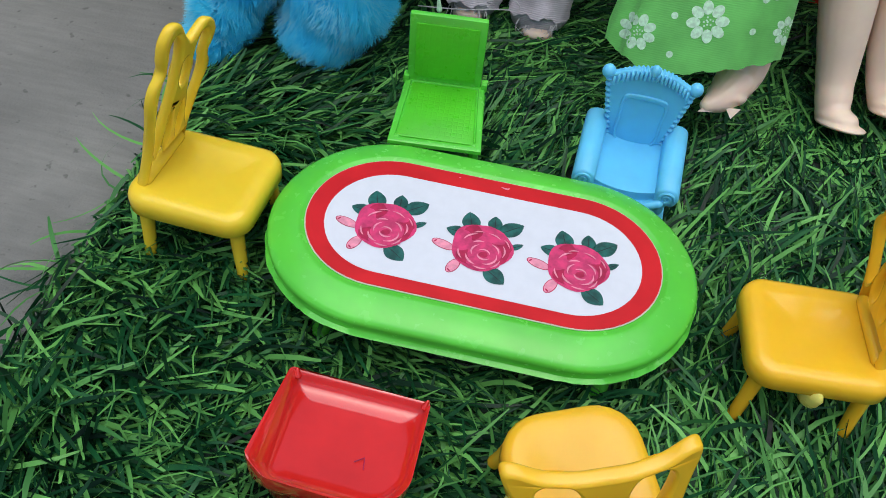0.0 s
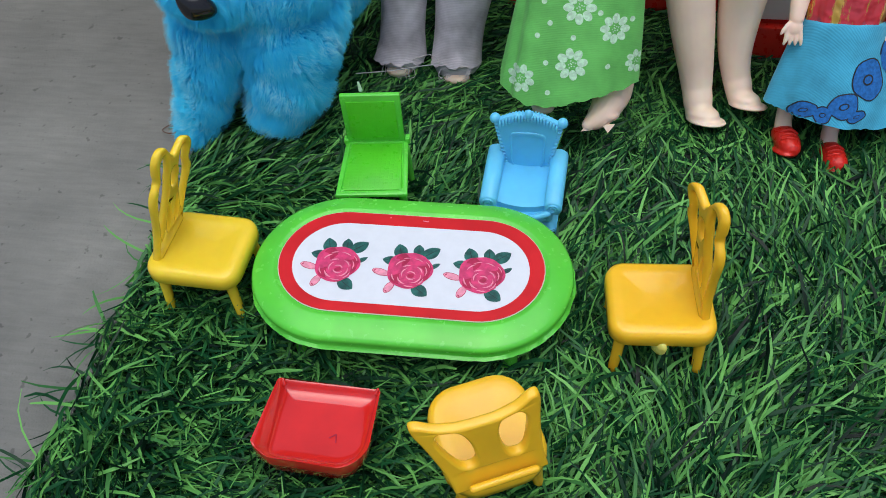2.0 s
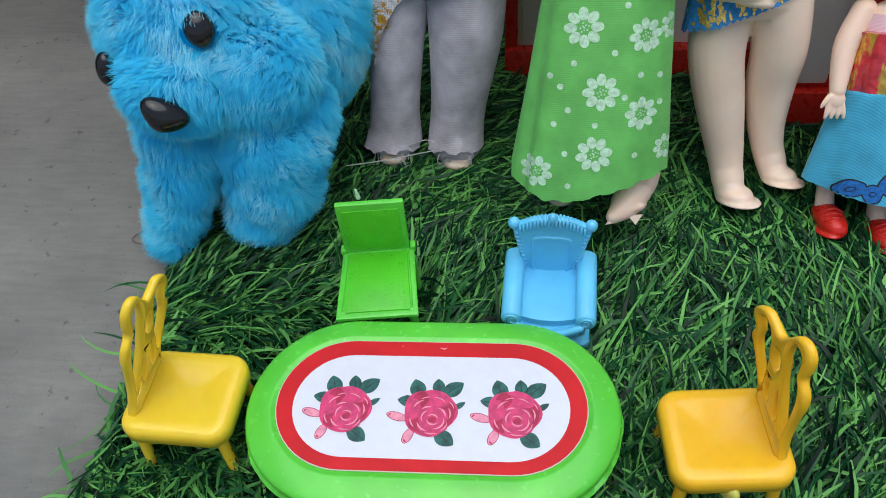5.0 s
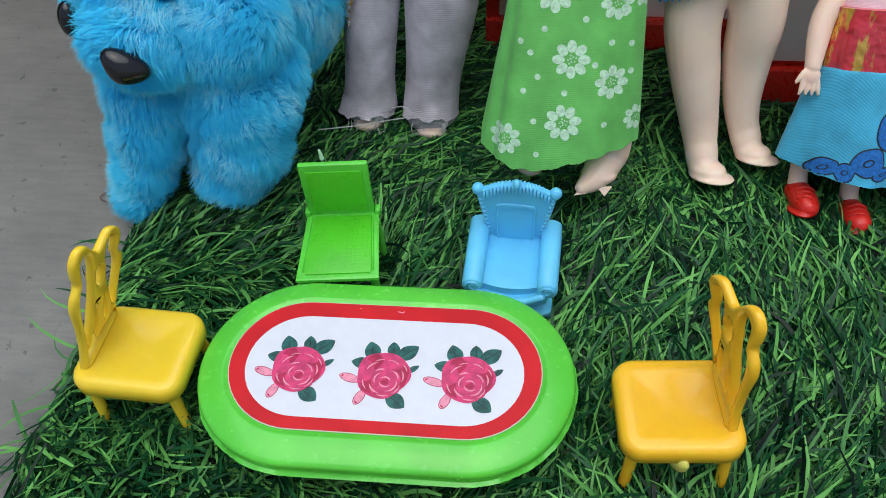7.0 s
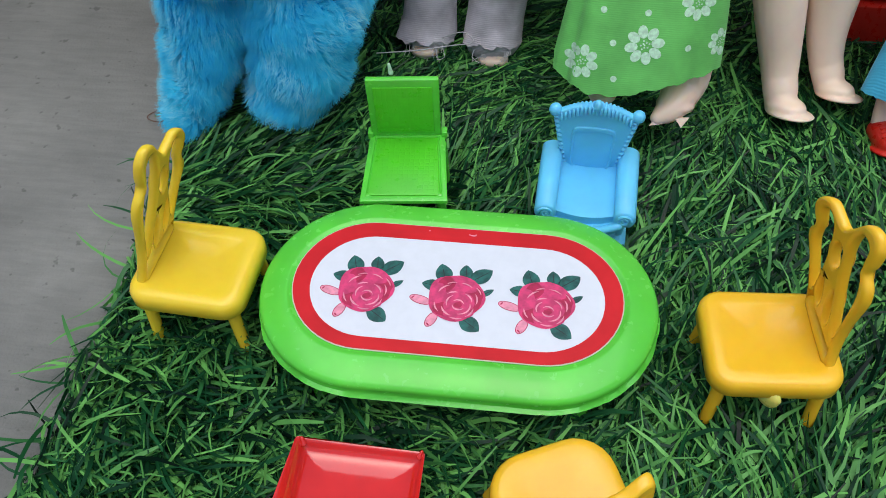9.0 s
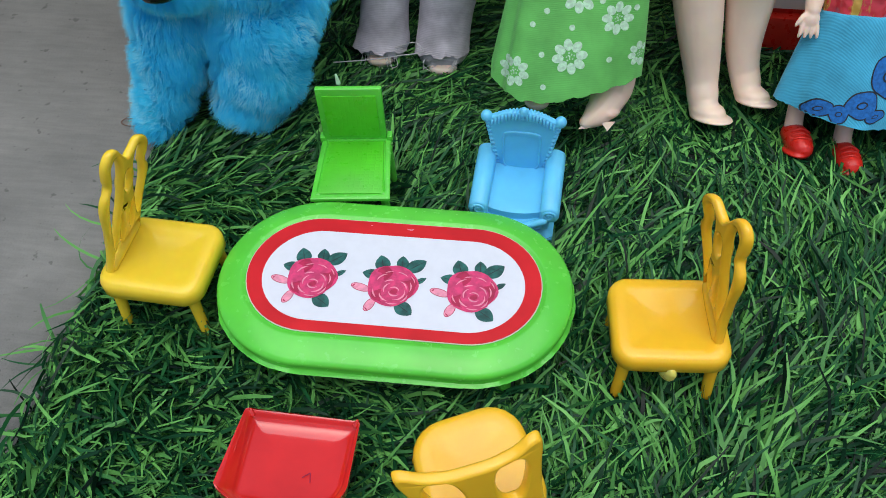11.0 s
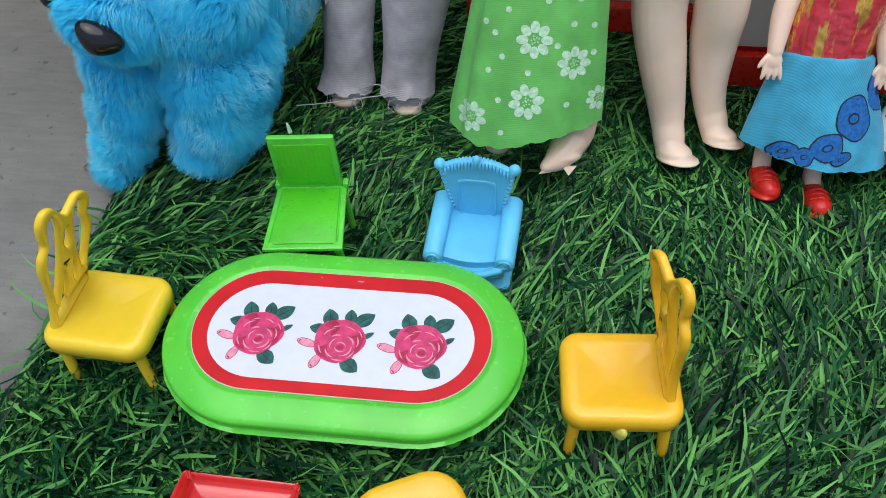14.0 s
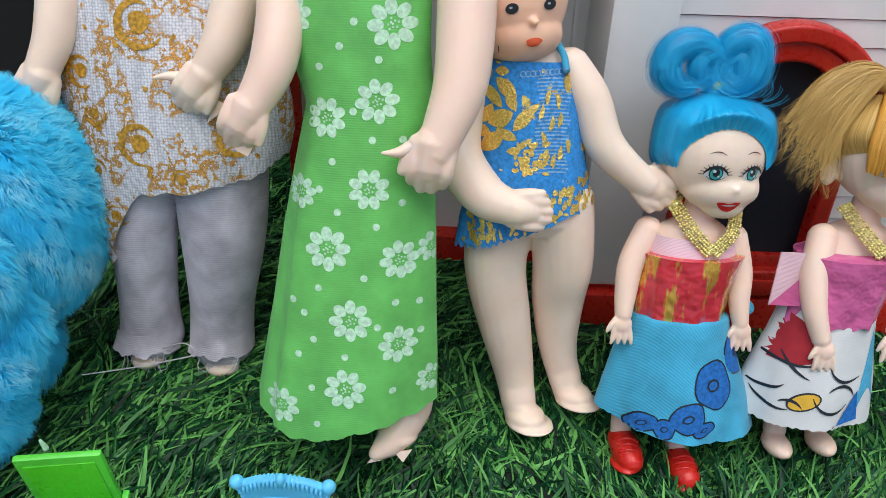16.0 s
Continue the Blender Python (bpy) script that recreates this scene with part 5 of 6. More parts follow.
def flower(d, u, v, r, rng):
    a0 = rng.uniform(0, 1)
    for k in range(8):
        a = a0 + k * math.pi / 4
        d.mark(oval(u + r * 0.66 * math.cos(a), v + r * 0.66 * math.sin(a), r * 0.33, r * 0.245, a, 12), WHITE_PRINT, 0.12)
    for k in range(9):
        a = k * 2.399
        q = r * 0.055 * math.sqrt(k) * 1.6
        d.mark(oval(u + q * math.cos(a), v + q * math.sin(a), r * 0.05, r * 0.05, 0, 6), WHITE_PRINT, 0.12)


LEAN = 25.0


def doll_leggings():
    d = Doll("doll", -12, (-0.0120, 0.1190, 0.0108), LEAN, "doll in lilac leggings and a white and gold dress", [SKIN, LILAC, GOLD_WHITE, GOLD_INK, THREAD])
    d.limb([(-26.4, 3, -15), (-25.2, 18, -11), (-22, 47, -3), (-18, 75, 0)], [10.9, 9.7, 10.6, 12], LILAC, 32)
    d.limb([(-2, 1, -15), (-0.2, 18, -11), (3.6, 47, -3), (4, 75, 0)], [11.2, 10.8, 13.8, 15.4], LILAC, 32)
    d.begin()
    d.egg((-27, -4, -11), (5.8, 3.0, 7), SKIN)
    d.limb([(-27, -3, -11), (-27, 6, -15)], [4.5, 5.5], SKIN)
    d.egg((-1, -6, -11), (6.4, 3.0, 7), SKIN)
    d.limb([(-1, -5, -11), (-1, 4, -15)], [5.0, 6.0], SKIN)
    d.end(SKIN, 0.8)
    for cu, cw in ((-27.2, -13.4), (-1.4, -13.2)):
        d.gown([(0.0, cu - 0.4, 10.8, 10.2, cw + 0.6), (3.5, cu, 10.4, 9.9, cw + 0.2), (8.0, cu + 0.8, 10.2, 9.8, cw + 0.8)], LILAC, lambda u, s: 0.0 + 0.7 * math.sin(u * 0.8) + 0.35 * math.sin(u * 2.1), ripple=0.05, folds=5, n=72, cap=(False, False))
    hem = lerp_table([(-45, 38), (-35, 33.5), (-30, 34), (-27.5, 43), (-22, 54), (-17, 60), (0, 62), (18, 66), (28, 74)])
    d.gown([(58, -2.5, 27, 17, 0), (68, -3.5, 30, 18, 0), (80, -6, 32, 18, 0), (98, -9, 33, 17, 0), (118, -11, 32, 16, 0), (136, -9, 25, 14, 0), (148, -8, 12, 9, 0)], GOLD_WHITE, lambda u, s: hem(u) + 0.5 * math.sin(u * 3.1), ripple=0.05, folds=5, n=96)
    d.limb([(-8, 146, 0), (-8, 156, 0)], [7, 7], SKIN)
    d.egg((-8, 172, 0), (18, 20, 17), SKIN)
    d.ready()
    rng = random.Random(8)
    for u, v, r, t0 in ((-14, 76, 4.4, 0.4), (13, 78, 3.8, 2.0), (-12, 110, 5.0, 1.1), (-29, 67, 2.6, 0.0), (-25, 53, 2.6, 1.0), (5, 101, 3.6, 2.6), (-31, 96, 3.4, 0.7), (-28, 84, 2.6, 2.2), (-2, 66, 2.2, 0.2), (20, 92, 3.0, 1.5)):
        d.mark(oval(u, v, r * 0.62, r * 0.62, 0, 14, 0.06, rng), GOLD_INK, 0.25)
        d.stroke(u, v, r * 1.05, t0, t0 + 4.6, r * 0.45, GOLD_INK, 0.25, 1.0, 20, True, 0.4)
    for k in range(26):
        u, v = rng.uniform(-42, 26), rng.uniform(62, 122)
        d.mark(oval(u, v, rng.uniform(0.6, 1.7), rng.uniform(0.5, 1.0), rng.uniform(0, 3), 9, 0.2, rng), GOLD_INK, 0.22)
    d.begin()
    d.limb([(-33, 138, 4), (-35.5, 118, 10), (-37.5, 105, 13), (-40.5, 97, 14.4), (-42.6, 92, 15)], [7, 6.4, 5.6, 4.9, 4.4], SKIN)
    d.fist((-43.2, 90.5, 15.2), (-0.5, -0.86, 0), (0.86, -0.5, 0), SKIN, 1.12)
    d.limb([(21.5, 138, 4), (16.5, 119, 15), (12.5, 106, 19), (8, 98, 20), (5, 94, 20.6)], [7.4, 7.0, 6.2, 5.0, 4.5], SKIN)
    d.fist((4.0, 92.6, 21), (-0.62, -0.78, 0), (0.78, -0.62, 0), SKIN, 1.1)
    d.end(SKIN, 0.45, 5)
    d.flash((-52, 86, 14), (-44.2, 80, 14), (-42.6, 83.5, 14), SKIN)
    d.limb([(0, 95.6, 21), (-3.5, 95.9, 22), (-7, 95.3, 22)], [1.7, 1.1, 0.4], SKIN, 10)
    d.flash((6.5, 83, 19.6), (13, 88, 19.6), (9.5, 89.5, 19.6), SKIN)
    for k in range(46):
        side = rng.choice((-1, 1))
        u = (-27 if side < 0 else -1) + rng.uniform(-8, 8)
        v = rng.uniform(-2, 2)
        d.limb([(u, v, -7), (u + rng.uniform(-1.5, 1.5), v - 3.5, -6), (u + rng.uniform(-3, 3), v - rng.uniform(4, 7), -5.5)], [0.16, 0.14, 0.08], THREAD, 4)
    d.limb([(-20, 2, -6), (-12, 5, -4), (-8, 2, -2), (-16, 1, 2), (-28, -1, 4), (-42, -2, 8)], [0.22] * 6, THREAD, 5)
    d.done()


def doll_green():
    d = Doll("doll", 50, (0.0498, 0.0825, 0.0085), LEAN, "doll in a long green dress with white flower print", [SKIN_PEACH, GREEN_CLOTH, WHITE_PRINT])
    hem = lerp_table([(18, 21.5), (22, 20.5), (33, 15.8), (44, 16.0), (55, 19.5), (66, 22.4), (75, 25), (80, 26.5)])
    d.gown([(10, 48.0, 24.8, 13, 2), (24, 48.8, 24.0, 13, 2), (48, 50, 22.2, 12.5, 1.5), (75, 51.4, 20.4, 12, 1), (92, 52.5, 18.6, 11.5, 0.5), (109, 54, 16.8, 11, 0), (124, 51, 18.5, 11, 0), (138, 49, 20.5, 10.5, 0), (152, 51, 12, 8, 0)],
           GREEN_CLOTH, lambda u, s: hem(u) + (6 if s < 0 else 0) + 0.35 * math.sin(u * 0.9) + 0.12 * math.sin(u * 3.1), ripple=0.045, folds=6, n=144)
    d.begin()
    d.limb([(40, 17, -6), (41, 32, -3), (44, 80, 0)], [6.5, 7, 8], SKIN_PEACH)
    d.egg((39, 11.5, -3), (4.6, 2.6, 7), SKIN_PEACH)
    d.limb([(65, 24, -3), (64, 36, -2), (58, 80, 0)], [7.2, 8, 8], SKIN_PEACH)
    d.limb([(66, 28, -3), (65.6, 18, -4), (62.5, 12.5, -1)], [7.0, 7.0, 5.8], SKIN_PEACH, 16)
    d.egg((62.5, 11.0, 0), (6.2, 3.4, 7.0), SKIN_PEACH)
    d.limb([(64.5, 15, -2), (60.5, 10.2, 3), (56.2, 7.6, 6.5)], [6.2, 4.8, 2.2], SKIN_PEACH, 16)
    d.end(SKIN_PEACH, 0.5, 3)
    d.limb([(51, 150, 0), (51, 160, 0)], [7, 7], SKIN_PEACH)
    d.egg((51, 176, 0), (17, 19, 16), SKIN_PEACH)
    d.ready()
    rng = random.Random(4)
    big = [(34.8, 130.9, 5.4), (60.2, 129.6, 6.4), (43.5, 106.0, 5.4), (56.6, 110.6, 5.8), (43.9, 71.8, 6.2), (54.7, 88.1, 5.6), (62.9, 69.2, 5.4), (50.0, 52.1, 6.0), (62.9, 45.1, 5.4), (48.6, 32.2, 6.0), (30.4, 25.6, 5.4), (71.5, 71.5, 4.3), (72.0, 33.0, 4.3), (36.4, 86.3, 4.5)]
    dots = [(50.7, 129.9), (47.1, 123.9), (41.8, 118.7), (56.9, 120.9), (55.5, 100.8), (63.2, 101.0), (50.5, 107.9), (45.1, 94.9), (41.6, 87.5), (46.5, 81.8), (56.7, 78.3), (63.3, 84.5), (53.6, 64.2), (41.3, 61.0), (34.1, 56.8), (57.3, 50.6), (62.0, 57.3), (39.9, 46.3), (35.6, 41.6), (48.5, 41.6), (39.3, 32.2), (61.6, 31.8), (68.4, 56.7), (40.7, 21.4), (65.5, 65.8), (68.9, 48.2), (37.3, 53.6)]
    for u, v, r in big:
        flower(d, u, v, r, rng)
    for u, v in dots:
        d.mark(oval(u, v, 1.0, 1.0, 0, 9), WHITE_PRINT, 0.12)
    d.begin()
    d.limb([(78, 150, 0), (78.5, 134, 6), (77.5, 116, 11), (73.5, 104, 14), (71, 98, 15)], [8, 7.6, 7.0, 5.6, 4.9], SKIN_PEACH)
    d.fist((70.5, 96, 15), (-0.15, -0.98, 0), (0.98, -0.15, 0), SKIN_PEACH, 1.2, -1)
    d.limb([(31, 148, 0), (32, 134, 4), (30.5, 120, 9), (26.5, 111, 11), (23.5, 106.5, 12)], [7, 6.4, 6.0, 5.0, 4.5], SKIN_PEACH)
    d.fist((22.5, 104.6, 12), (-0.45, -0.89, 0), (0.89, -0.45, 0), SKIN_PEACH, 1.08)
    d.end(SKIN_PEACH, 0.45, 5)
    d.flash((56.8, 8.6, 7), (54.2, 5.6, 8), (58.5, 6.2, 7), SKIN_PEACH)
    d.flash((62, 8.2, 6), (64.5, 5.0, 6), (67, 8.0, 4), SKIN_PEACH)
    d.limb([(66, 100, 15.5), (62.5, 98.8, 16.5), (58.5, 98.6, 17)], [2.2, 1.4, 0.4], SKIN_PEACH, 10)
    d.flash((20, 97.5, 11), (23.5, 95.6, 11), (26, 100, 11), SKIN_PEACH)
    d.done()


def doll_swimsuit():
    d = Doll("doll", 102, (0.1026, 0.0990, 0.0056), LEAN, "bald doll in a blue swimsuit with gold foil", [SKIN, SKIN_ORANGE, GOLD_BLUE, BLUE_CLOTH, GOLD, INK, LIP_ORANGE, LACE, THREAD], grow=1.018)
    d.begin()
    d.limb([(99.5, 9, -9), (97.8, 18, -9), (93.6, 36, -6), (90.2, 52, -3), (90.2, 66, -1), (91, 76, 0)], [5.6, 6.6, 8.4, 9.3, 9.9, 10.4], SKIN, 20)
    d.egg((102, 2.6, -6), (6.4, 3.2, 8.5), SKIN, turned(0, 0, 18))
    d.egg((103.6, 0.4, -4.5), (7.8, 1.3, 9.6), SKIN, turned(0, 0, 18))
    d.limb([(99.0, 12, -9), (100.2, 6, -7.4), (101, 3.6, -5)], [5.8, 5.6, 4.4], SKIN)
    d.limb([(114.6, 14, -13), (111.8, 26, -12), (110.6, 42, -9), (110.4, 54, -4), (109.0, 66, -1), (107.5, 76, 0)], [5.2, 6.4, 8.3, 9.1, 9.5, 9.8], SKIN, 20)
    d.egg((117.6, 8.6, -10), (6.0, 3.2, 7.5), SKIN, turned(0, 0, 25))
    d.egg((119.4, 6.4, -8.5), (7.4, 1.3, 8.6), SKIN, turned(0, 0, 25))
    d.limb([(114.0, 17, -13), (115.6, 11.5, -11.4), (116.6, 9.2, -9)], [5.4, 5.2, 4.0], SKIN)
    d.gown([(65, 99.4, 13, 8, 0), (69, 98.6, 17.6, 11.2, 0), (76, 97.6, 17.2, 11.8, 0), (88, 98, 14.6, 10.6, 0), (100, 97, 13.8, 10, 0), (110, 95.4, 13.4, 9, 0), (117, 95, 10.5, 7.0, 0), (121, 94.5, 6.5, 5.5, 0), (128, 94, 6, 5, 0)], SKIN, cap=(True, True))
    d.end(SKIN, 0.6, 10)
    hem = lerp_table([(76, 63), (85, 65), (97, 69), (108, 74), (118, 77)])
    d.gown([(68, 97, 19.5, 13.6, 0), (74, 97.2, 18.6, 13.2, 0), (86, 98, 15.8, 11.6, 0), (100, 97, 14.8, 11, 0), (110, 95.5, 14.3, 10, 0), (114, 95.2, 13.2, 9.3, 0)], GOLD_BLUE, lambda u, s: hem(u) - 2 + 0.6 * math.sin(u * 3.3) + 0.4 * math.sin(u * 6.1), ripple=0.02, folds=9, n=120, cap=(False, False))
    d.begin()
    d.egg((90.6, 131.5, 2), (15.2, 17.5, 15), SKIN_ORANGE)
    d.egg((92.2, 121.4, 5.2), (12.2, 8.0, 10.4), SKIN_ORANGE)
    d.egg((95.6, 124.4, 15.9), (1.3, 1.0, 1.0), SKIN_ORANGE, u=12, v=8)
    d.egg((95.4, 119.2, 14.2), (2.2, 1.2, 1.0), SKIN_ORANGE, u=12, v=8)
    d.end(SKIN_ORANGE, 0.6, 4)
    for pts in (((84, 112, 9), (83.5, 118, 5), (84, 121, -4)), ((105.6, 112, 8.6), (104.6, 116.5, 6.6), (101.5, 121, 1))):
        d.limb(pts, [1.0, 0.95, 0.9], BLUE_CLOTH, 10)
    d.ready()
    for u, v in ((89.6, 127.4), (99.4, 128.8)):
        d.mark(oval(u, v, 1.7, 1.35, 0.25, 12), INK, 0.25)
        d.mark(oval(u - 0.3, v + 0.2, 0.45, 0.3, 0, 8), THREAD, 0.3)
    d.mark(oval(95.8, 119.4, 2.1, 1.1, 0.2, 16, 0.06, random.Random(1)), LIP_ORANGE, 0.3)
    d.stroke(95.8, 117.6, 2.4, 0.9, 2.4, 0.5, LIP_ORANGE, 0.25)
    d.stroke(84.6, 117, 2.4, -0.3, 0.6, 0.3, INK, 0.2)
    rng = random.Random(12)
    for k in range(26):
        v = 85 + k
        d.stroke(102.5 + 0.5 * math.sin(k), v - 40, 40, 1.57 - 0.12, 1.57 + 0.11, 0.42, LACE, 0.1, 1.0, 8, False)
    for k in range(11):
        u = 94 + 1.3 * k
        d.stroke(u, 110.8 + 0.12 * k, 0.75, 0, 6.28, 0.3, LACE, 0.3, 1.0, 10, False)
    for u, v, ax, ay, t in ((86.3, 105, 3.6, 1.5, -0.9), (89.8, 107, 3.4, 1.9, -0.8), (91.2, 103.6, 2.6, 1.4, -1.1), (88.6, 99, 3.2, 2.4, 0.5), (85.2, 100, 2.6, 1.4, 1.2), (94.6, 99, 3.6, 1.8, 0.9), (96.8, 101.6, 2.4, 1.0, 0.7), (86.6, 92.5, 3.6, 2.2, 0.8), (90.4, 94.6, 2.6, 1.4, -0.4), (92.5, 90.5, 1.8, 1.0, 0.2), (84.3, 111, 1.5, 2.2, 0.3), (106.6, 109, 1.2, 3.0, 0.0), (84.0, 95, 1.6, 2.2, 1.3), (88.5, 111.5, 1.6, 1.3, 0)):
        d.mark(lens_outline(u, v, ax * 1.15, ay, t, 9), GOLD, 0.16)
        d.mark(oval(u - ax * 0.2 * math.cos(t), v - ax * 0.2 * math.sin(t), ax * 0.7, ay * 0.8, t, 16, 0.1, rng), GOLD, 0.2)
    for k in range(60):
        u, v = 97 + rng.uniform(-5, 5), 88.5 + rng.uniform(-4.2, 4.2)
        d.mark(oval(u, v, rng.uniform(0.4, 0.9), rng.uniform(0.5, 1.2), rng.uniform(0, 3), 7, 0.15, rng), GOLD, 0.2)
    for u, v in ((99.5, 101), (102.5, 98), (104.8, 99), (100.5, 94), (103.4, 88), (105.3, 90), (107.5, 92), (104, 104), (101, 105)):
        d.mark(oval(u, v, 0.7, 2.0, rng.uniform(-0.3, 0.3), 10, 0.15, rng), GOLD, 0.24)
    for k in range(120):
        u = rng.uniform(78, 117)
        d.mark(oval(u, hem(u) + rng.uniform(-1, 8), rng.uniform(0.4, 0.8), rng.uniform(0.5, 1.6), rng.uniform(-0.4, 0.4), 8, 0.15, rng), GOLD, 0.2)
    d.begin()
    d.limb([(83, 113, 0), (78, 99, 3), (77.5, 88, 8), (84.5, 79, 14), (91, 76.4, 17), (95.5, 75.6, 18)], [6.0, 6.6, 6.8, 6.2, 5.0, 4.4], SKIN)
    d.fist((96.5, 75.5, 18), (0.97, -0.2, 0), (0.2, 0.97, 0), SKIN, 1.0, 1, 0.6)
    d.limb([(107, 113, 0), (113.5, 104, 2), (118.5, 92, 3), (127, 84, 3), (132.5, 80.4, 3)], [5.8, 5.8, 5.5, 4.6, 4.2], SKIN)
    d.fist((134, 79.5, 3), (0.84, -0.54, 0), (0.54, 0.84, 0), SKIN, 1.0, -1, 0.6)
    d.end(SKIN, 0.45, 5)
    d.done()


def small_face(d, eyes, mouth, brows):
    for u, v in eyes:
        d.mark(lens_outline(u, v - 0.2, 3.4, 2.1, 0.05, 10), EYE_WHITE, 0.14)
        d.mark(oval(u, v + 0.05, 2.0, 2.1, 0, 18), INK, 0.22)
        d.mark(oval(u, v, 1.7, 1.8, 0, 18), EYE_TEAL, 0.3)
        d.mark(oval(u, v + 0.35, 1.05, 1.3, 0, 12), INK, 0.38)
        d.mark(oval(u - 0.6, v + 0.8, 0.48, 0.5, 0, 8), EYE_WHITE, 0.46)
        d.mark(oval(u + 0.7, v - 0.7, 0.32, 0.34, 0, 8), EYE_WHITE, 0.46)
        d.stroke(u, v - 1.5, 3.65, 0.3, 2.85, 1.0, INK, 0.4, 0.98)
        d.stroke(u, v + 1.6, 3.6, 3.9, 5.5, 0.28, INK, 0.4, 0.98)
        for k in range(11):
            a = 0.35 + 0.25 * k
            d.mark(lens_outline(u + 4.3 * math.cos(a), v - 1.5 + 4.1 * math.sin(a), 0.85, 0.13, a + 0.3 * (a - 1.57), 4), INK, 0.42)
    for u, v in brows:
        d.stroke(u, v - 3.2, 3.4, 0.75, 2.25, 0.38, BROW, 0.25, 0.9)
    u, v = mouth
    d.mark(spline([(u - 3.5, v + 1.4), (u - 1.4, v + 1.5), (u, v + 1.2), (u + 1.3, v + 1.6), (u + 3.4, v + 1.6), (u + 2.0, v - 0.7), (u + 0.1, v - 1.6), (u - 2.0, v - 0.8)], 4), LIP_RED, 0.35)
    d.mark(lens_outline(u, v + 0.72, 2.1, 0.26, 0.03, 8), EYE_WHITE, 0.5)


def small_head(d, u, v):
    """Smooth round-cheeked head with a small nose, chin at v."""
    d.begin()
    d.egg((u, v + 19.0, 0.5), (16.4, 16.6, 16.0), SKIN)
    d.egg((u + 1.8, v + 8.6, 4.6), (12.0, 8.2, 11.4), SKIN)
    d.egg((u + 2.4, v + 3.4, 7.8), (7.0, 4.6, 5.4), SKIN)
    d.egg((u - 4.4, v + 8.0, 7.4), (5.0, 4.4, 5.4), SKIN)
    d.egg((u + 8.6, v + 7.6, 6.6), (4.8, 4.4, 5.2), SKIN)
    d.egg((u + 3.2, v + 9.2, 15.6), (1.3, 1.0, 1.3), SKIN, u=10, v=8)
    d.egg((u - 16.4, v + 11, -1), (2.4, 3.8, 2.6), SKIN, u=12, v=8)
    d.end(SKIN, 0.55, 6)


def swept_hair(d, u, mat, hairline, knot, count, width, seed, puff=1.0):
    """Hair combed up from a stitched hairline to a tie: hairline(a) gives the start, knot the tie."""
    rng = random.Random(seed)
    mi = d.mats.index(mat)

    def strand(a, lift):
        h = hairline(a)
        c, s = math.cos(a), math.sin(a)
        mid = [(u + (17.9 + puff + lift) * c, h[1] + 4.2, -0.5 + (17.2 + puff * 1.3 + lift) * s), (u + (16.6 + puff + lift) * c, max(h[1] + 5.5, 112.6), -0.8 + (16.4 + puff + lift) * s),
               (knot[0] * 0.2 + u * 0.8 + (12.4 + lift) * c, 116.5 + lift * 0.6, -0.8 + (12.4 + lift) * s), (knot[0] * 0.7 + u * 0.3 + (5.8 + lift) * c, 118.6 + lift * 0.5, knot[2] + (5.8 + lift) * s), (knot[0] + (2.6 + lift * 0.4) * c, knot[1], knot[2] + (2.6 + lift * 0.4) * s)]
        return spline([h] + mid, 4, closed=False)

    n = 120
    cols = [strand(2 * math.pi * k / n, 0.0) for k in range(n)]
    skin(d.bm, [[d.p(*cols[k][i]) for k in range(n)] for i in range(len(cols[0]))], cap=(False, True), mat=mi)
    for _ in range(count):
        a = rng.uniform(0, 6.2832)
        lift = abs(rng.gauss(0.12, 0.3))
        sway = rng.gauss(0, 0.05)
        pts = [d.p(*q) for q in strand(a, lift)]
        pts2 = [d.p(*q) for q in strand(a + 0.02, lift)]
        w = width * MM * rng.uniform(0.6, 1.3)
        prev = None
        for i, (q, q2) in enumerate(zip(pts, pts2)):
            t = (q2 - q).normalized() * w
            q = q + (q2 - q) * sway * i
            cur = (d.bm.verts.new(q - t), d.bm.verts.new(q + t))
            if prev:
                d.bm.faces.new((prev[0], prev[1], cur[1], cur[0])).material_index = mi
            prev = cur


def braid(d, pts):
    """A flat gold braid: close rows of little beads."""
    run = spline(list(pts), 11, closed=False)
    rng = random.Random(int(pts[0][0]))
    for i, (u, v, w) in enumerate(run):
        q = run[min(i + 1, len(run) - 1)]
        p = run[max(i - 1, 0)]
        du, dv = q[0] - p[0], q[1] - p[1]
        n = math.hypot(du, dv)
        for k in range(5):
            e = (k - 2) * 0.8
            d.egg((u - dv / n * e + rng.uniform(-0.12, 0.12), v + du / n * e + rng.uniform(-0.12, 0.12), w + 0.5 - 0.06 * e * e), (0.52, 0.42, 0.42), NECK_GOLD, turned(0, rng.uniform(-50, 50), 0), 7, 5)


def small_hand(d, u, v, w, mat):
    d.egg((u, v, w), (2.9, 3.0, 1.7), mat, u=16, v=10)
    for k in range(4):
        d.limb([(u - 1.8 + 1.2 * k, v - 0.6, w + 0.2), (u - 2.3 + 1.6 * k, v - 3.2, w + 0.5), (u - 2.8 + 1.9 * k, v - 5.6, w + 0.6)], [0.95, 0.85, 0.55], mat, 8)
    d.limb([(u - 1.8, v + 1.4, w), (u - 3.4, v - 0.6, w + 0.4), (u - 4.3, v - 2.2, w + 0.5)], [1.1, 0.85, 0.5], mat, 8)


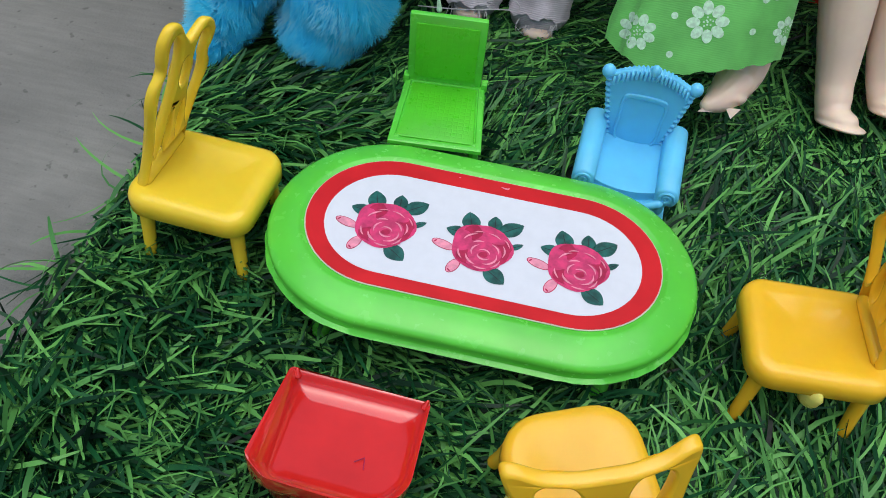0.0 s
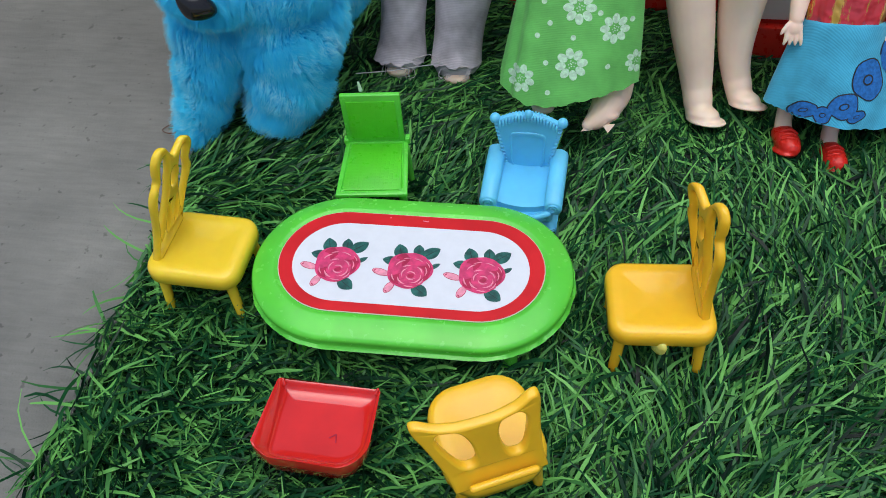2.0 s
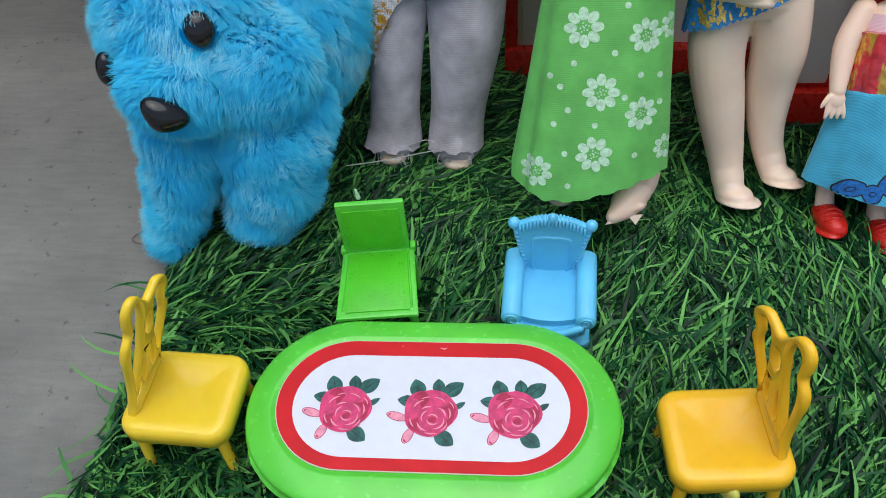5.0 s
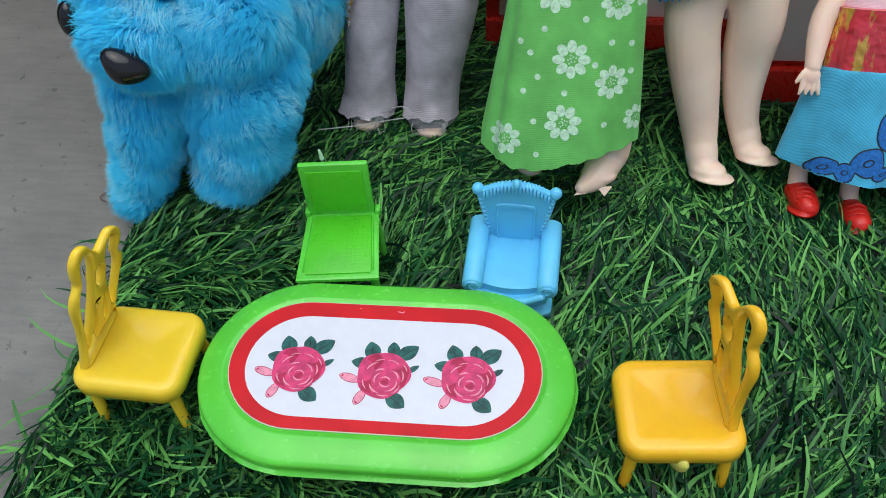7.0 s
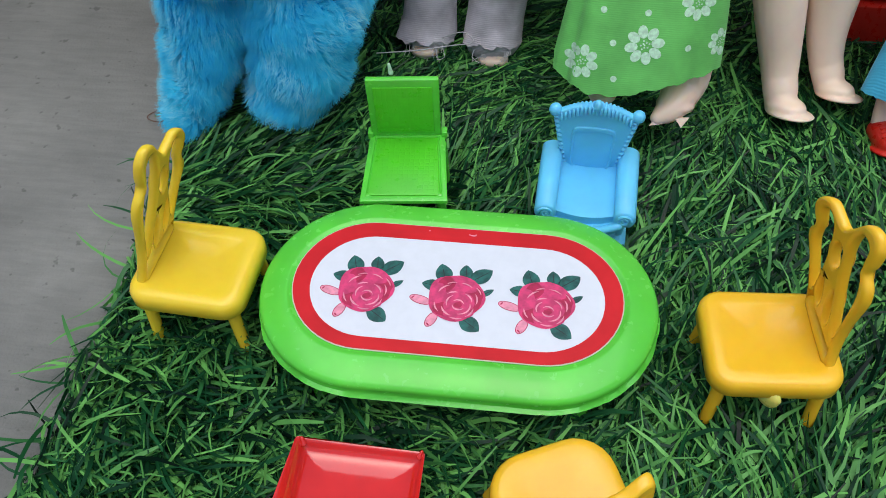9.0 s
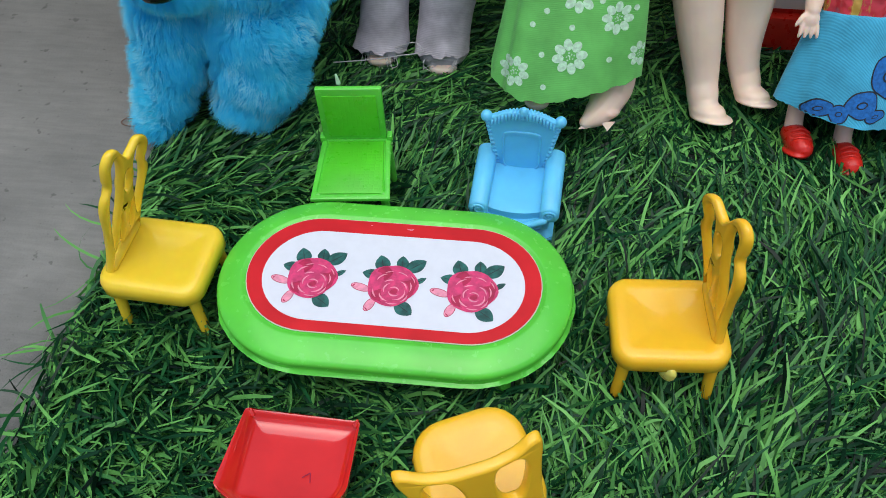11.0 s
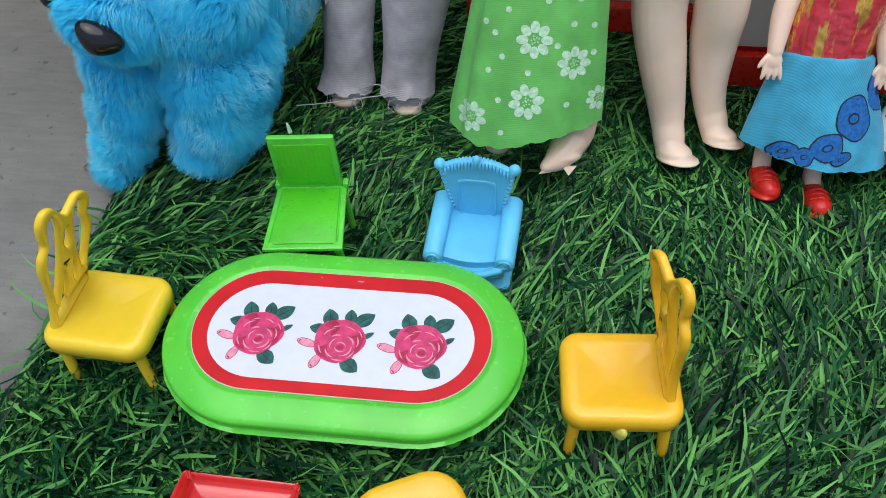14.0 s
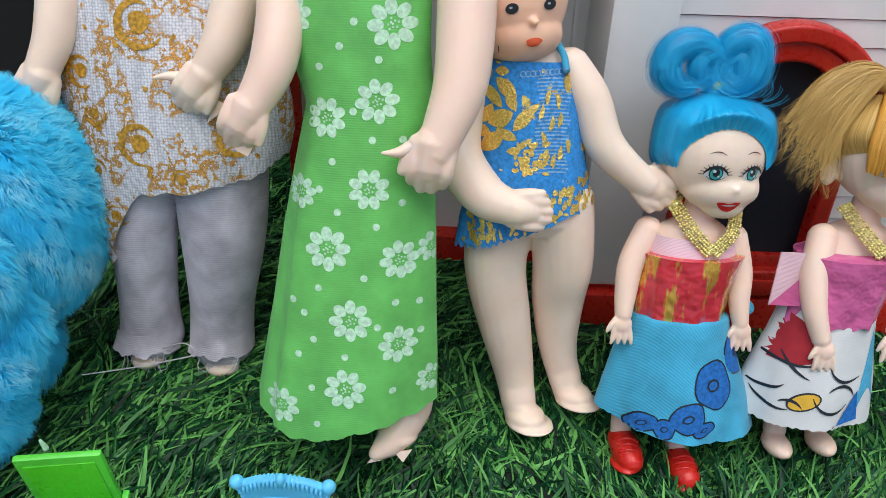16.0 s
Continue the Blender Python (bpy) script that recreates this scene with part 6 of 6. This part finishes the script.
def doll_blue_hair():
    d = Doll("doll", 141, (0.1460, 0.0941, -0.0043), LEAN, "small doll with blue topknot, red bodice, blue skirt, red shoes",
             [SKIN, SKIN_PEACH, HAIR_BLUE, RED_FOIL, BLUE_CLOTH, BLUE_INK, INK, PINK_NET, NECK_GOLD, SHOE_RED, EYE_WHITE, EYE_TEAL, LIP_RED, BROW, PALE_YELLOW], grow=1.055)
    for u, v, w in ((129.5, 9.0, 1), (146.5, 4.2, 2)):
        d.begin()
        d.limb([(u - 0.4, v - 0.6, w - 3), (u, v - 1.0, w + 1), (u + 0.7, v - 2.4, w + 5), (u + 1.2, v - 3.4, w + 8)], [3.9, 4.3, 4.4, 3.7], SHOE_RED, 20)
        d.egg((u + 0.4, v - 5.0, w + 2.6), (5.0, 1.4, 9.0), SHOE_RED, turned(0, 0, -6))
        d.end(SHOE_RED, 0.4, 3)
        for k in range(3):
            d.limb([(u - 2.4, v + 1.6 - k * 0.9, w + 3.8 + k * 1.6), (u + 0.5, v + 3.0 - k * 1.0, w + 4.6 + k * 1.6), (u + 3.4, v + 1.4 - k * 0.9, w + 3.8 + k * 1.6)], [0.55] * 3, SHOE_RED, 8)
        d.limb([(u - 0.4, v + 1, w - 2), (u - 0.4, v + 9, w - 3), (u + 2, v + 26, w - 4)], [3.2, 3.0, 4.2], SKIN_PEACH)
    hem = lerp_table([(118, 21.5), (122, 20.6), (132, 18.4), (145, 16.3), (158, 15.6), (167, 16.5)])
    d.gown([(17, 143.6, 22.6, 15, 1), (26, 143, 21, 14, 1), (38, 142, 17.8, 12.4, 0.5), (46, 141.6, 15.4, 11.8, 0.3), (50.4, 141.6, 14.6, 11.8, 0.4), (51.1, 141.6, 14.0, 11.2, 0.4)], BLUE_CLOTH, lambda u, s: hem(u) + 0.25 * math.sin(u * 5.1), ripple=0.055, folds=4, n=120)
    d.gown([(46, 141.5, 12.8, 10.0, 0.3), (52, 141.8, 13.0, 10.6, 0.4), (55, 141.9, 13.4, 11.1, 0.5), (58, 142, 13.1, 11.0, 0.5), (61, 142.5, 13.5, 11.3, 0.6), (64, 143, 13.5, 11.3, 0.6), (67, 143.3, 14.3, 11.8, 0.4), (69.2, 143.4, 14.9, 12.2, 0.4), (69.6, 143.4, 12.0, 9.0, 0)], RED_FOIL, None, ripple=0.05, folds=9, n=96)
    d.gown([(66, 143.4, 13.2, 10.4, 0.2), (71, 143, 12.7, 10, 0), (74.5, 143, 11.8, 9.0, 0)], PINK_NET, lambda u, s: 66 + 1.0 * math.sin(u * 0.8), cap=(False, False), n=64)
    d.begin()
    d.gown([(56, 142, 10.4, 7.6, 0), (66, 142.4, 11.2, 8.4, 0), (72, 142.6, 11.4, 8.0, 0), (76.5, 143, 9.2, 6.6, 0), (79, 144, 4.6, 4.4, 0), (86, 145, 4.2, 4.2, 0)], SKIN_PEACH, cap=(True, True))
    d.end(SKIN_PEACH, 0.6, 3)
    d.zoom = (146, 90, 0, -2.5, 0.88)
    small_head(d, 146, 83.2)
    d.zoom = None
    for pts in (((136.5, 83, 3), (140.3, 77, 8.6), (145.5, 71.8, 10.8)), ((153.5, 82, 3), (151.2, 76.5, 8.4), (146, 71.8, 10.8))):
        braid(d, pts)
    d.limb([(136.5, 83, 3), (141, 85, -4), (149, 85, -4), (153.5, 82, 3)], [2.0] * 4, NECK_GOLD, 8, 0.5)
    d.ready()
    d.zoom = (146, 90, 0, -2.5, 0.88)
    small_face(d, ((142.8, 97.3), (154.2, 97.2)), (148.0, 87.0), ((142.6, 104), (153.6, 104)))
    d.zoom = None
    for u, v, ax, ay in ((158.5, 41, 5.0, 7.0), (150.5, 33, 5.6, 7.4), (143.5, 24, 5.4, 4.6), (137, 20.6, 3.2, 3.2), (130.8, 21.6, 4.8, 3.0), (148.5, 20.5, 3.6, 2.2)):
        d.mark(oval(u, v, ax, ay, 0.3, 24, 0.05, random.Random(int(u))), INK, 0.15)
        d.mark(oval(u, v, ax - 0.45, ay - 0.45, 0.3, 24, 0.05, random.Random(int(u))), BLUE_INK, 0.25)
        d.mark(oval(u, v, ax * 0.34, ay * 0.26, 0.3, 14), INK, 0.33)
        d.mark(oval(u, v, ax * 0.24, ay * 0.17, 0.3, 14), BLUE_INK, 0.4)
    d.begin()
    d.limb([(131, 75.5, 0), (126.5, 66, 2), (125.2, 58, 4), (124.6, 51, 6)], [3.9, 3.7, 3.2, 2.4], SKIN_PEACH)
    small_hand(d, 124.4, 48.6, 6.6, SKIN_PEACH)
    d.limb([(155, 74, 0), (157.5, 64, 2), (157.5, 56, 4), (158.5, 49, 5)], [3.7, 3.4, 3.0, 2.3], SKIN_PEACH)
    small_hand(d, 158.8, 47, 5.6, SKIN_PEACH)
    d.end(SKIN_PEACH, 0.35, 2)
    # hair drawn up from the hairline to a tied topknot with two loops
    d.zoom = (146, 90, 0, -2.5, 0.88)

    def line(a):
        c, s = math.cos(a), math.sin(a)
        arch = math.sqrt(max(0.0, 1 - (c / 0.80) ** 2)) if s > 0 else 0.0
        v = 97.6 + 12.6 * arch ** 0.9 - (5.0 * max(0.0, 0.2 - s) if s < 0.2 else 0.0)
        v += 0.35 * abs(math.sin(a * 24))
        r = math.sqrt(max(0.1, 1.0 - ((v - 102.2) / 17.0) ** 2)) if v > 102.2 else 1.0
        return (146 + 16.7 * c * r, v, 0.4 + 16.4 * s * r)

    swept_hair(d, 146, HAIR_BLUE, line, (143.6, 119.8, 0.5), 6500, 0.065, 3, 0.5)
    d.limb([(143.6, 118.5, 0.6), (143.6, 123.0, 1.0)], [3.6, 3.2], HAIR_BLUE, 14)
    d.limb([(143.4, 121.8, 3.4), (147.6, 122.2, 3.4)], [1.4, 1.3], PALE_YELLOW, 10)
    rng = random.Random(2)
    for cu, cv, r, s, th, seed in ((134.6, 127.6, 6.3, 1, 3.7, 5), (149.0, 128.6, 5.8, -1, 3.9, 6), (151.5, 126.4, 4.4, -1, 2.6, 7), (147.5, 126.0, 3.6, -1, 2.4, 8), (141.0, 127.6, 3.4, 1, 2.6, 9)):
        a0 = -0.55 if s > 0 else math.pi + 0.55
        wide, high, slant = (1.1, 1.0, 0.0) if s > 0 else (0.82, 1.18, 0.25)
        path = [(cu + r * (wide * math.cos(a0 + s * 5.6 * k / 12) + slant * math.sin(a0 + s * 5.6 * k / 12)), cv + r * high * math.sin(a0 + s * 5.6 * k / 12), 1.5 + 3.2 * math.sin(3.0 * k / 12)) for k in range(13)]
        d.lock(path, [2.0 + (th - 2.0) * min(1, k / 3, (12 - k) / 3) for k in range(13)], HAIR_BLUE, 1300, 0.055, seed, 0.9, 0.30, 1.3)
    wisps = []
    for k in range(260):
        right = k % 3
        cu, cv, r = (150, 127, rng.uniform(2.5, 9.5)) if right else (134.6, 127.6, rng.uniform(5, 10.8))
        a = rng.uniform(0, 6.28)
        tilt, sq = rng.uniform(-0.6, 0.6), rng.uniform(0.6, 1.0)
        wisps.append([(cu + r * math.cos(a + q * 0.3), cv + tilt * r * math.cos(a + q * 0.3) * 0.5 + r * sq * math.sin(a + q * 0.3), 6.0 + rng.uniform(-0.6, 0.6) + 0.2 * q) for q in range(9)])
    for k in range(26):
        a = rng.uniform(-0.6, 3.6)
        wisps.append([(146 + (12 + q * 1.4) * math.cos(a + 0.12 * q), 118 + (4 + q * 1.0) * math.sin(a + 0.1 * q), 4) for q in range(7)])
    d.hair(wisps, HAIR_BLUE, 1, 0.2, 0.055, 6)
    d.zoom = None
    d.done()


def doll_blond():
    d = Doll("doll", 182, (0.1893, 0.0931, -0.0045), LEAN, "small blond doll in a pink bodice and printed skirt", [SKIN, SKIN_PEACH, HAIR_BLOND, HAIR_ORANGE, PINK_FOIL, SKIRT_WHITE, SKIRT_RED, YELLOW_PRINT, BLUE_CLOTH, INK, NECK_GOLD, EYE_WHITE, EYE_TEAL, LIP_RED, BROW, BLUE_INK, PINK_NET], grow=1.055)
    d.begin()
    d.limb([(175, 14, 0), (176, 24, -2), (178, 40, -3)], [3.4, 3.2, 4.4], SKIN_PEACH)
    d.egg((174.5, 11.5, 4), (4.0, 3.0, 7.2), SKIN_PEACH)
    d.limb([(188, 14, -2), (188, 24, -3), (187, 40, -3)], [3.4, 3.2, 4.4], SKIN_PEACH)
    d.egg((188.5, 11.5, 2), (4.0, 3.0, 7.0), SKIN_PEACH)
    d.end(SKIN_PEACH, 0.5, 3)
    d.gown([(22, 181, 19.5, 14, 0), (34, 182, 18, 13, 0), (46, 183.5, 15, 11, 0), (57, 185, 13, 10, 0)], SKIRT_WHITE, lambda u, s: 22 + 0.3 * math.sin(u * 4), ripple=0.06, folds=4, n=120)
    d.gown([(51, 184.6, 13.2, 10.6, 0.4), (56, 185.4, 13.4, 11.0, 0.5), (60, 186.5, 13.2, 11.2, 0.5), (66, 187.2, 14.0, 11.6, 0.5), (71, 188, 15.4, 12.4, 0.5), (72, 188, 12, 9, 0)], PINK_FOIL, lambda u, s: 51 + 0.8 * math.sin(u * 0.9), ripple=0.05, n=96)
    d.begin()
    d.gown([(56, 186, 10.4, 7.6, 0), (66, 187, 11.2, 8.4, 0), (72, 188, 11.4, 8.0, 0), (77.5, 189, 9.2, 6.6, 0), (80, 190, 4.6, 4.4, 0), (88, 191.5, 4.2, 4.2, 0)], SKIN_PEACH, cap=(True, True))
    d.end(SKIN_PEACH, 0.6, 3)
    d.zoom = (193, 92, 0, -2.5, 0.9)
    small_head(d, 193.6, 84.8)
    d.zoom = None
    for pts in (((182.5, 85, 3), (186.3, 79, 8.6), (191.5, 73.4, 10.8)), ((199.5, 84, 3), (197.2, 78.5, 8.4), (192, 73.4, 10.8))):
        braid(d, pts)
    d.ready()
    d.zoom = (193, 92, 0, -2.5, 0.9)
    small_face(d, ((190.5, 98.5), (202, 98.5)), (196.5, 88.6), ())
    d.zoom = None
    d.mark(spline([(164.5, 42), (166, 52), (172, 54), (180, 47), (178, 41.5), (171, 40)], 4), SKIRT_RED, 0.2, 30)
    d.stroke(174, 58, 18, 4.0, 5.0, 0.9, INK, 0.35)
    d.mark(oval(176, 30, 4.8, 2.6, 0.4, 16), INK, 0.2)
    d.mark(oval(176, 30, 4.3, 2.1, 0.4, 16), YELLOW_PRINT, 0.3)
    for cx, cy, r, a0, a1 in ((184, 33, 6, 3.4, 5.6), (180, 26, 6, 3.8, 5.8), (170, 34, 7, 3.6, 5.0), (188, 42, 6, 3.4, 5.4), (180, 46, 10, 3.4, 4.4), (166, 38, 6, 4.0, 5.6), (186, 30, 5, 0.3, 2.4), (172, 26, 4, 0.5, 2.2)):
        d.stroke(cx, cy, r, a0, a1, 0.9, INK, 0.32)
    d.mark([(186, 23), (193, 24), (192, 33)], BLUE_INK, 0.25, 12)
    d.mark([(191, 24), (199, 27), (199, 50), (196, 52), (193, 36)], BLUE_CLOTH, 0.25, 16)
    d.flash((167.5, 71, 3), (179, 72, 7), (166.5, 55, 2), PINK_NET)
    d.flash((179, 72, 7), (174, 57, 8), (166.5, 55, 2), PINK_FOIL)
    d.egg((160.5, 53, -1), (3.6, 2.6, 1.0), BLUE_CLOTH, turned(0, 20, 0), 12, 8)
    d.begin()
    d.limb([(179, 76, 2), (176.5, 66, 6), (176.5, 57, 9), (179, 48, 11)], [4.2, 4.0, 3.4, 2.6], SKIN_PEACH)
    small_hand(d, 180, 45.2, 11.8, SKIN_PEACH)
    d.limb([(200, 75, 0), (203, 65, 2), (203, 57, 4), (202, 49, 6)], [3.8, 3.5, 3.1, 2.5], SKIN_PEACH)
    small_hand(d, 201.6, 46, 6.6, SKIN_PEACH)
    d.end(SKIN_PEACH, 0.35, 2)
    d.zoom = (193, 92, 0, -2.5, 0.9)
    swept_hair(d, 193.6, HAIR_BLOND, lambda a: (193.6 + 16.6 * math.cos(a), 101 + 5 * max(0, math.sin(a)), 0.3 + 16.2 * math.sin(a)), (190, 121, 0), 2400, 0.10, 4, 0.6)
    rng = random.Random(9)
    for k in range(26):
        f = (k + 0.5) / 26
        e = rng.uniform(-1.2, 0.8)
        d.lock([(189 + 9 * f, 120.5, 3), (184.5 + 19 * f, 116, 10.5 + 4 * math.sin(math.pi * f)), (181 + 26 * f, 107.5, 14.4 + 4.6 * math.sin(math.pi * f)), (180.6 + 26.4 * f, 99.5 + e, 14.4 + 4.4 * math.sin(math.pi * f))], [1.2, 1.5, 1.3, 0.5], HAIR_ORANGE, 110, 0.07, k, 0.92, 0.2)
    for k in range(34):
        f = (k % 17) / 16
        back = k // 17
        e = rng.uniform(-2.5, 2.5)
        d.lock([(191, 121.5, 1), (183.5 + f, 127.0 - 3 * f, 3 - 2 * back), (174 + 5 * f, 125.5 - 8 * f + e * 0.2, 5 - 3 * back), (166.5 + 8 * f, 120 - 12 * f + e * 0.4, 6.5 - 4 * back), (161.5 + 13 * f + e * 0.7, 113.5 - 14 * f + e, 7 - 4 * back)], [1.5, 1.8, 1.8, 1.4, 0.3], HAIR_BLOND, 170, 0.07, 40 + k, 0.9, 0.5, 1.2)
    fly = []
    for k in range(170):
        f, e = rng.uniform(-0.1, 1.1), rng.uniform(-1, 1)
        fly.append([(184.5 + f, 127 - 2 * f, 5), (174 + 5 * f + e, 125.5 - 8 * f + e, 7), (166 + 8 * f + 2 * e, 120 - 12 * f + 2 * e, 8), (160.5 + 13 * f + rng.uniform(-3, 3), 113 - 14 * f + rng.uniform(-4, 3), 8), (156.5 + 15 * f + rng.uniform(-4, 4), 108 - 13 * f + rng.uniform(-6, 4), 8)])
    d.hair(fly, HAIR_BLOND, 2, 0.5, 0.05, 7)
    d.limb([(188.5, 120.5, 0), (191, 122.5, 0)], [3.0, 3.0], SKIRT_RED, 12)
    d.zoom = None
    d.done()


doll_leggings()
doll_green()
doll_swimsuit()
doll_blue_hair()
doll_blond()


# ---- the dollhouse ----
def dollhouse():
    t = thing("dollhouse", pose(0.0, 0.157, 0.0, -8.0), "white plastic dollhouse with red base, red arched window and siding", "dollhouse")

    def slab(name, u0, u1, v0, v1, w0, w1, mat, parent=t, bevel=0.8, label=""):
        bm = bmesh.new()
        box(bm, (u0 * MM, -w1 * MM, v0 * MM), (u1 * MM, -w0 * MM, v1 * MM), bevel * MM)
        return part(name, bm, mat, parent, label)

    # the door's part stands back behind the part with the window
    slab("base", 124, 300, -6, 15, -90, 8, HOUSE_RED, label="thick red plastic base")
    slab("base", 16, 124.5, -4, 16.5, -89, -26, HOUSE_RED)
    slab("base_ledge", 124, 300, 15, 19, -88, 3, HOUSE_RED)
    slab("corner_post", 16, 21.5, 16.5, 160, -38, -29, HOUSE_RED)
    door = slab("door", 21.5, 48, 16.5, 130, -37, -31, CREAM, label="cream plastic door")
    for u in (23.5, 31.5, 39.5):
        slab("door_panel", u, u + 6.5, 19, 126, -31.2, -30.0, CREAM, door, 0.5)
    slab("wall_panel", 48, 123, 16.5, 160, -38, -33, WHITE_PLASTIC)
    for k in range(5):
        slab("groove_rib", 100 + k * 4.2, 101.6 + k * 4.2, 17, 158, -33.2, -31.4, WHITE_PLASTIC, bevel=0.4)
    slab("pilaster", 122, 143, 17, 160, -37, 5, WHITE_PLASTIC, bevel=2.2)
    slab("siding_back", 143, 300, 19, 160, -8, -3, WHITE_PLASTIC)
    for k in range(16):
        v = 19.5 + 8.7 * k
        bm = bmesh.new()
        skin(bm, [[(u * MM, -w * MM, z * MM) for w, z in ((-3.5, v), (0.9, v + 0.4), (0.2, v + 8.6), (-3.5, v + 8.7))] for u in (143.5, 300)])
        bmesh.ops.recalc_face_normals(bm, faces=bm.faces)
        part("siding_board", bm, WHITE_PLASTIC, t, smooth=False)
    # arched window with a deep red frame
    def arch(hw, v0, spring, rise, n=24):
        return [(-hw * MM, v0 * MM)] + [(hw * -math.cos(math.pi * i / n) * MM, (spring + rise * math.sin(math.pi * i / n)) * MM) for i in range(n + 1)] + [(hw * MM, v0 * MM)]
    win = part("window_frame", panel([arch(26.5, 20, 78, 33), arch(20.5, 27, 78, 26)], 0.012, 0.0012), HOUSE_RED, t, "deep red arched window frame")
    win.location = (0.1785, -0.002, 0)
    rim = part("window_rim", panel([arch(33.0, 72, 79, 37)[1:-1] + arch(27.4, 72, 79, 31.4)[-2:0:-1]], 0.007, 0.001), HOUSE_RED, t)
    rim.location = (0.1785, -0.006, 0)
    slab("window_sill", 150, 207, 17, 24, -3, 9, HOUSE_RED, bevel=1.4)
    slab("window_step", 160, 197, 24, 32, -3, 4, HOUSE_RED, bevel=1.0)
    # Thin sheet in the arch: the room's darkness is put into its colour.
    wb = part("window_dark_sheet", panel([arch(22, 24, 78, 27.5)], 0.001, 0.0001), DARK, t, "dark sheet standing for the unlit inside of the house")
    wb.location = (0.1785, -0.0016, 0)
    slab("roof_edge", 13, 303, 160, 168, -90, 9, HOUSE_RED, bevel=2)
    slab("side_wall", 16.5, 20, 16, 160, -88, -38, WHITE_PLASTIC)
    slab("side_wall", 296, 300, 15, 160, -88, -8, WHITE_PLASTIC)


dollhouse()
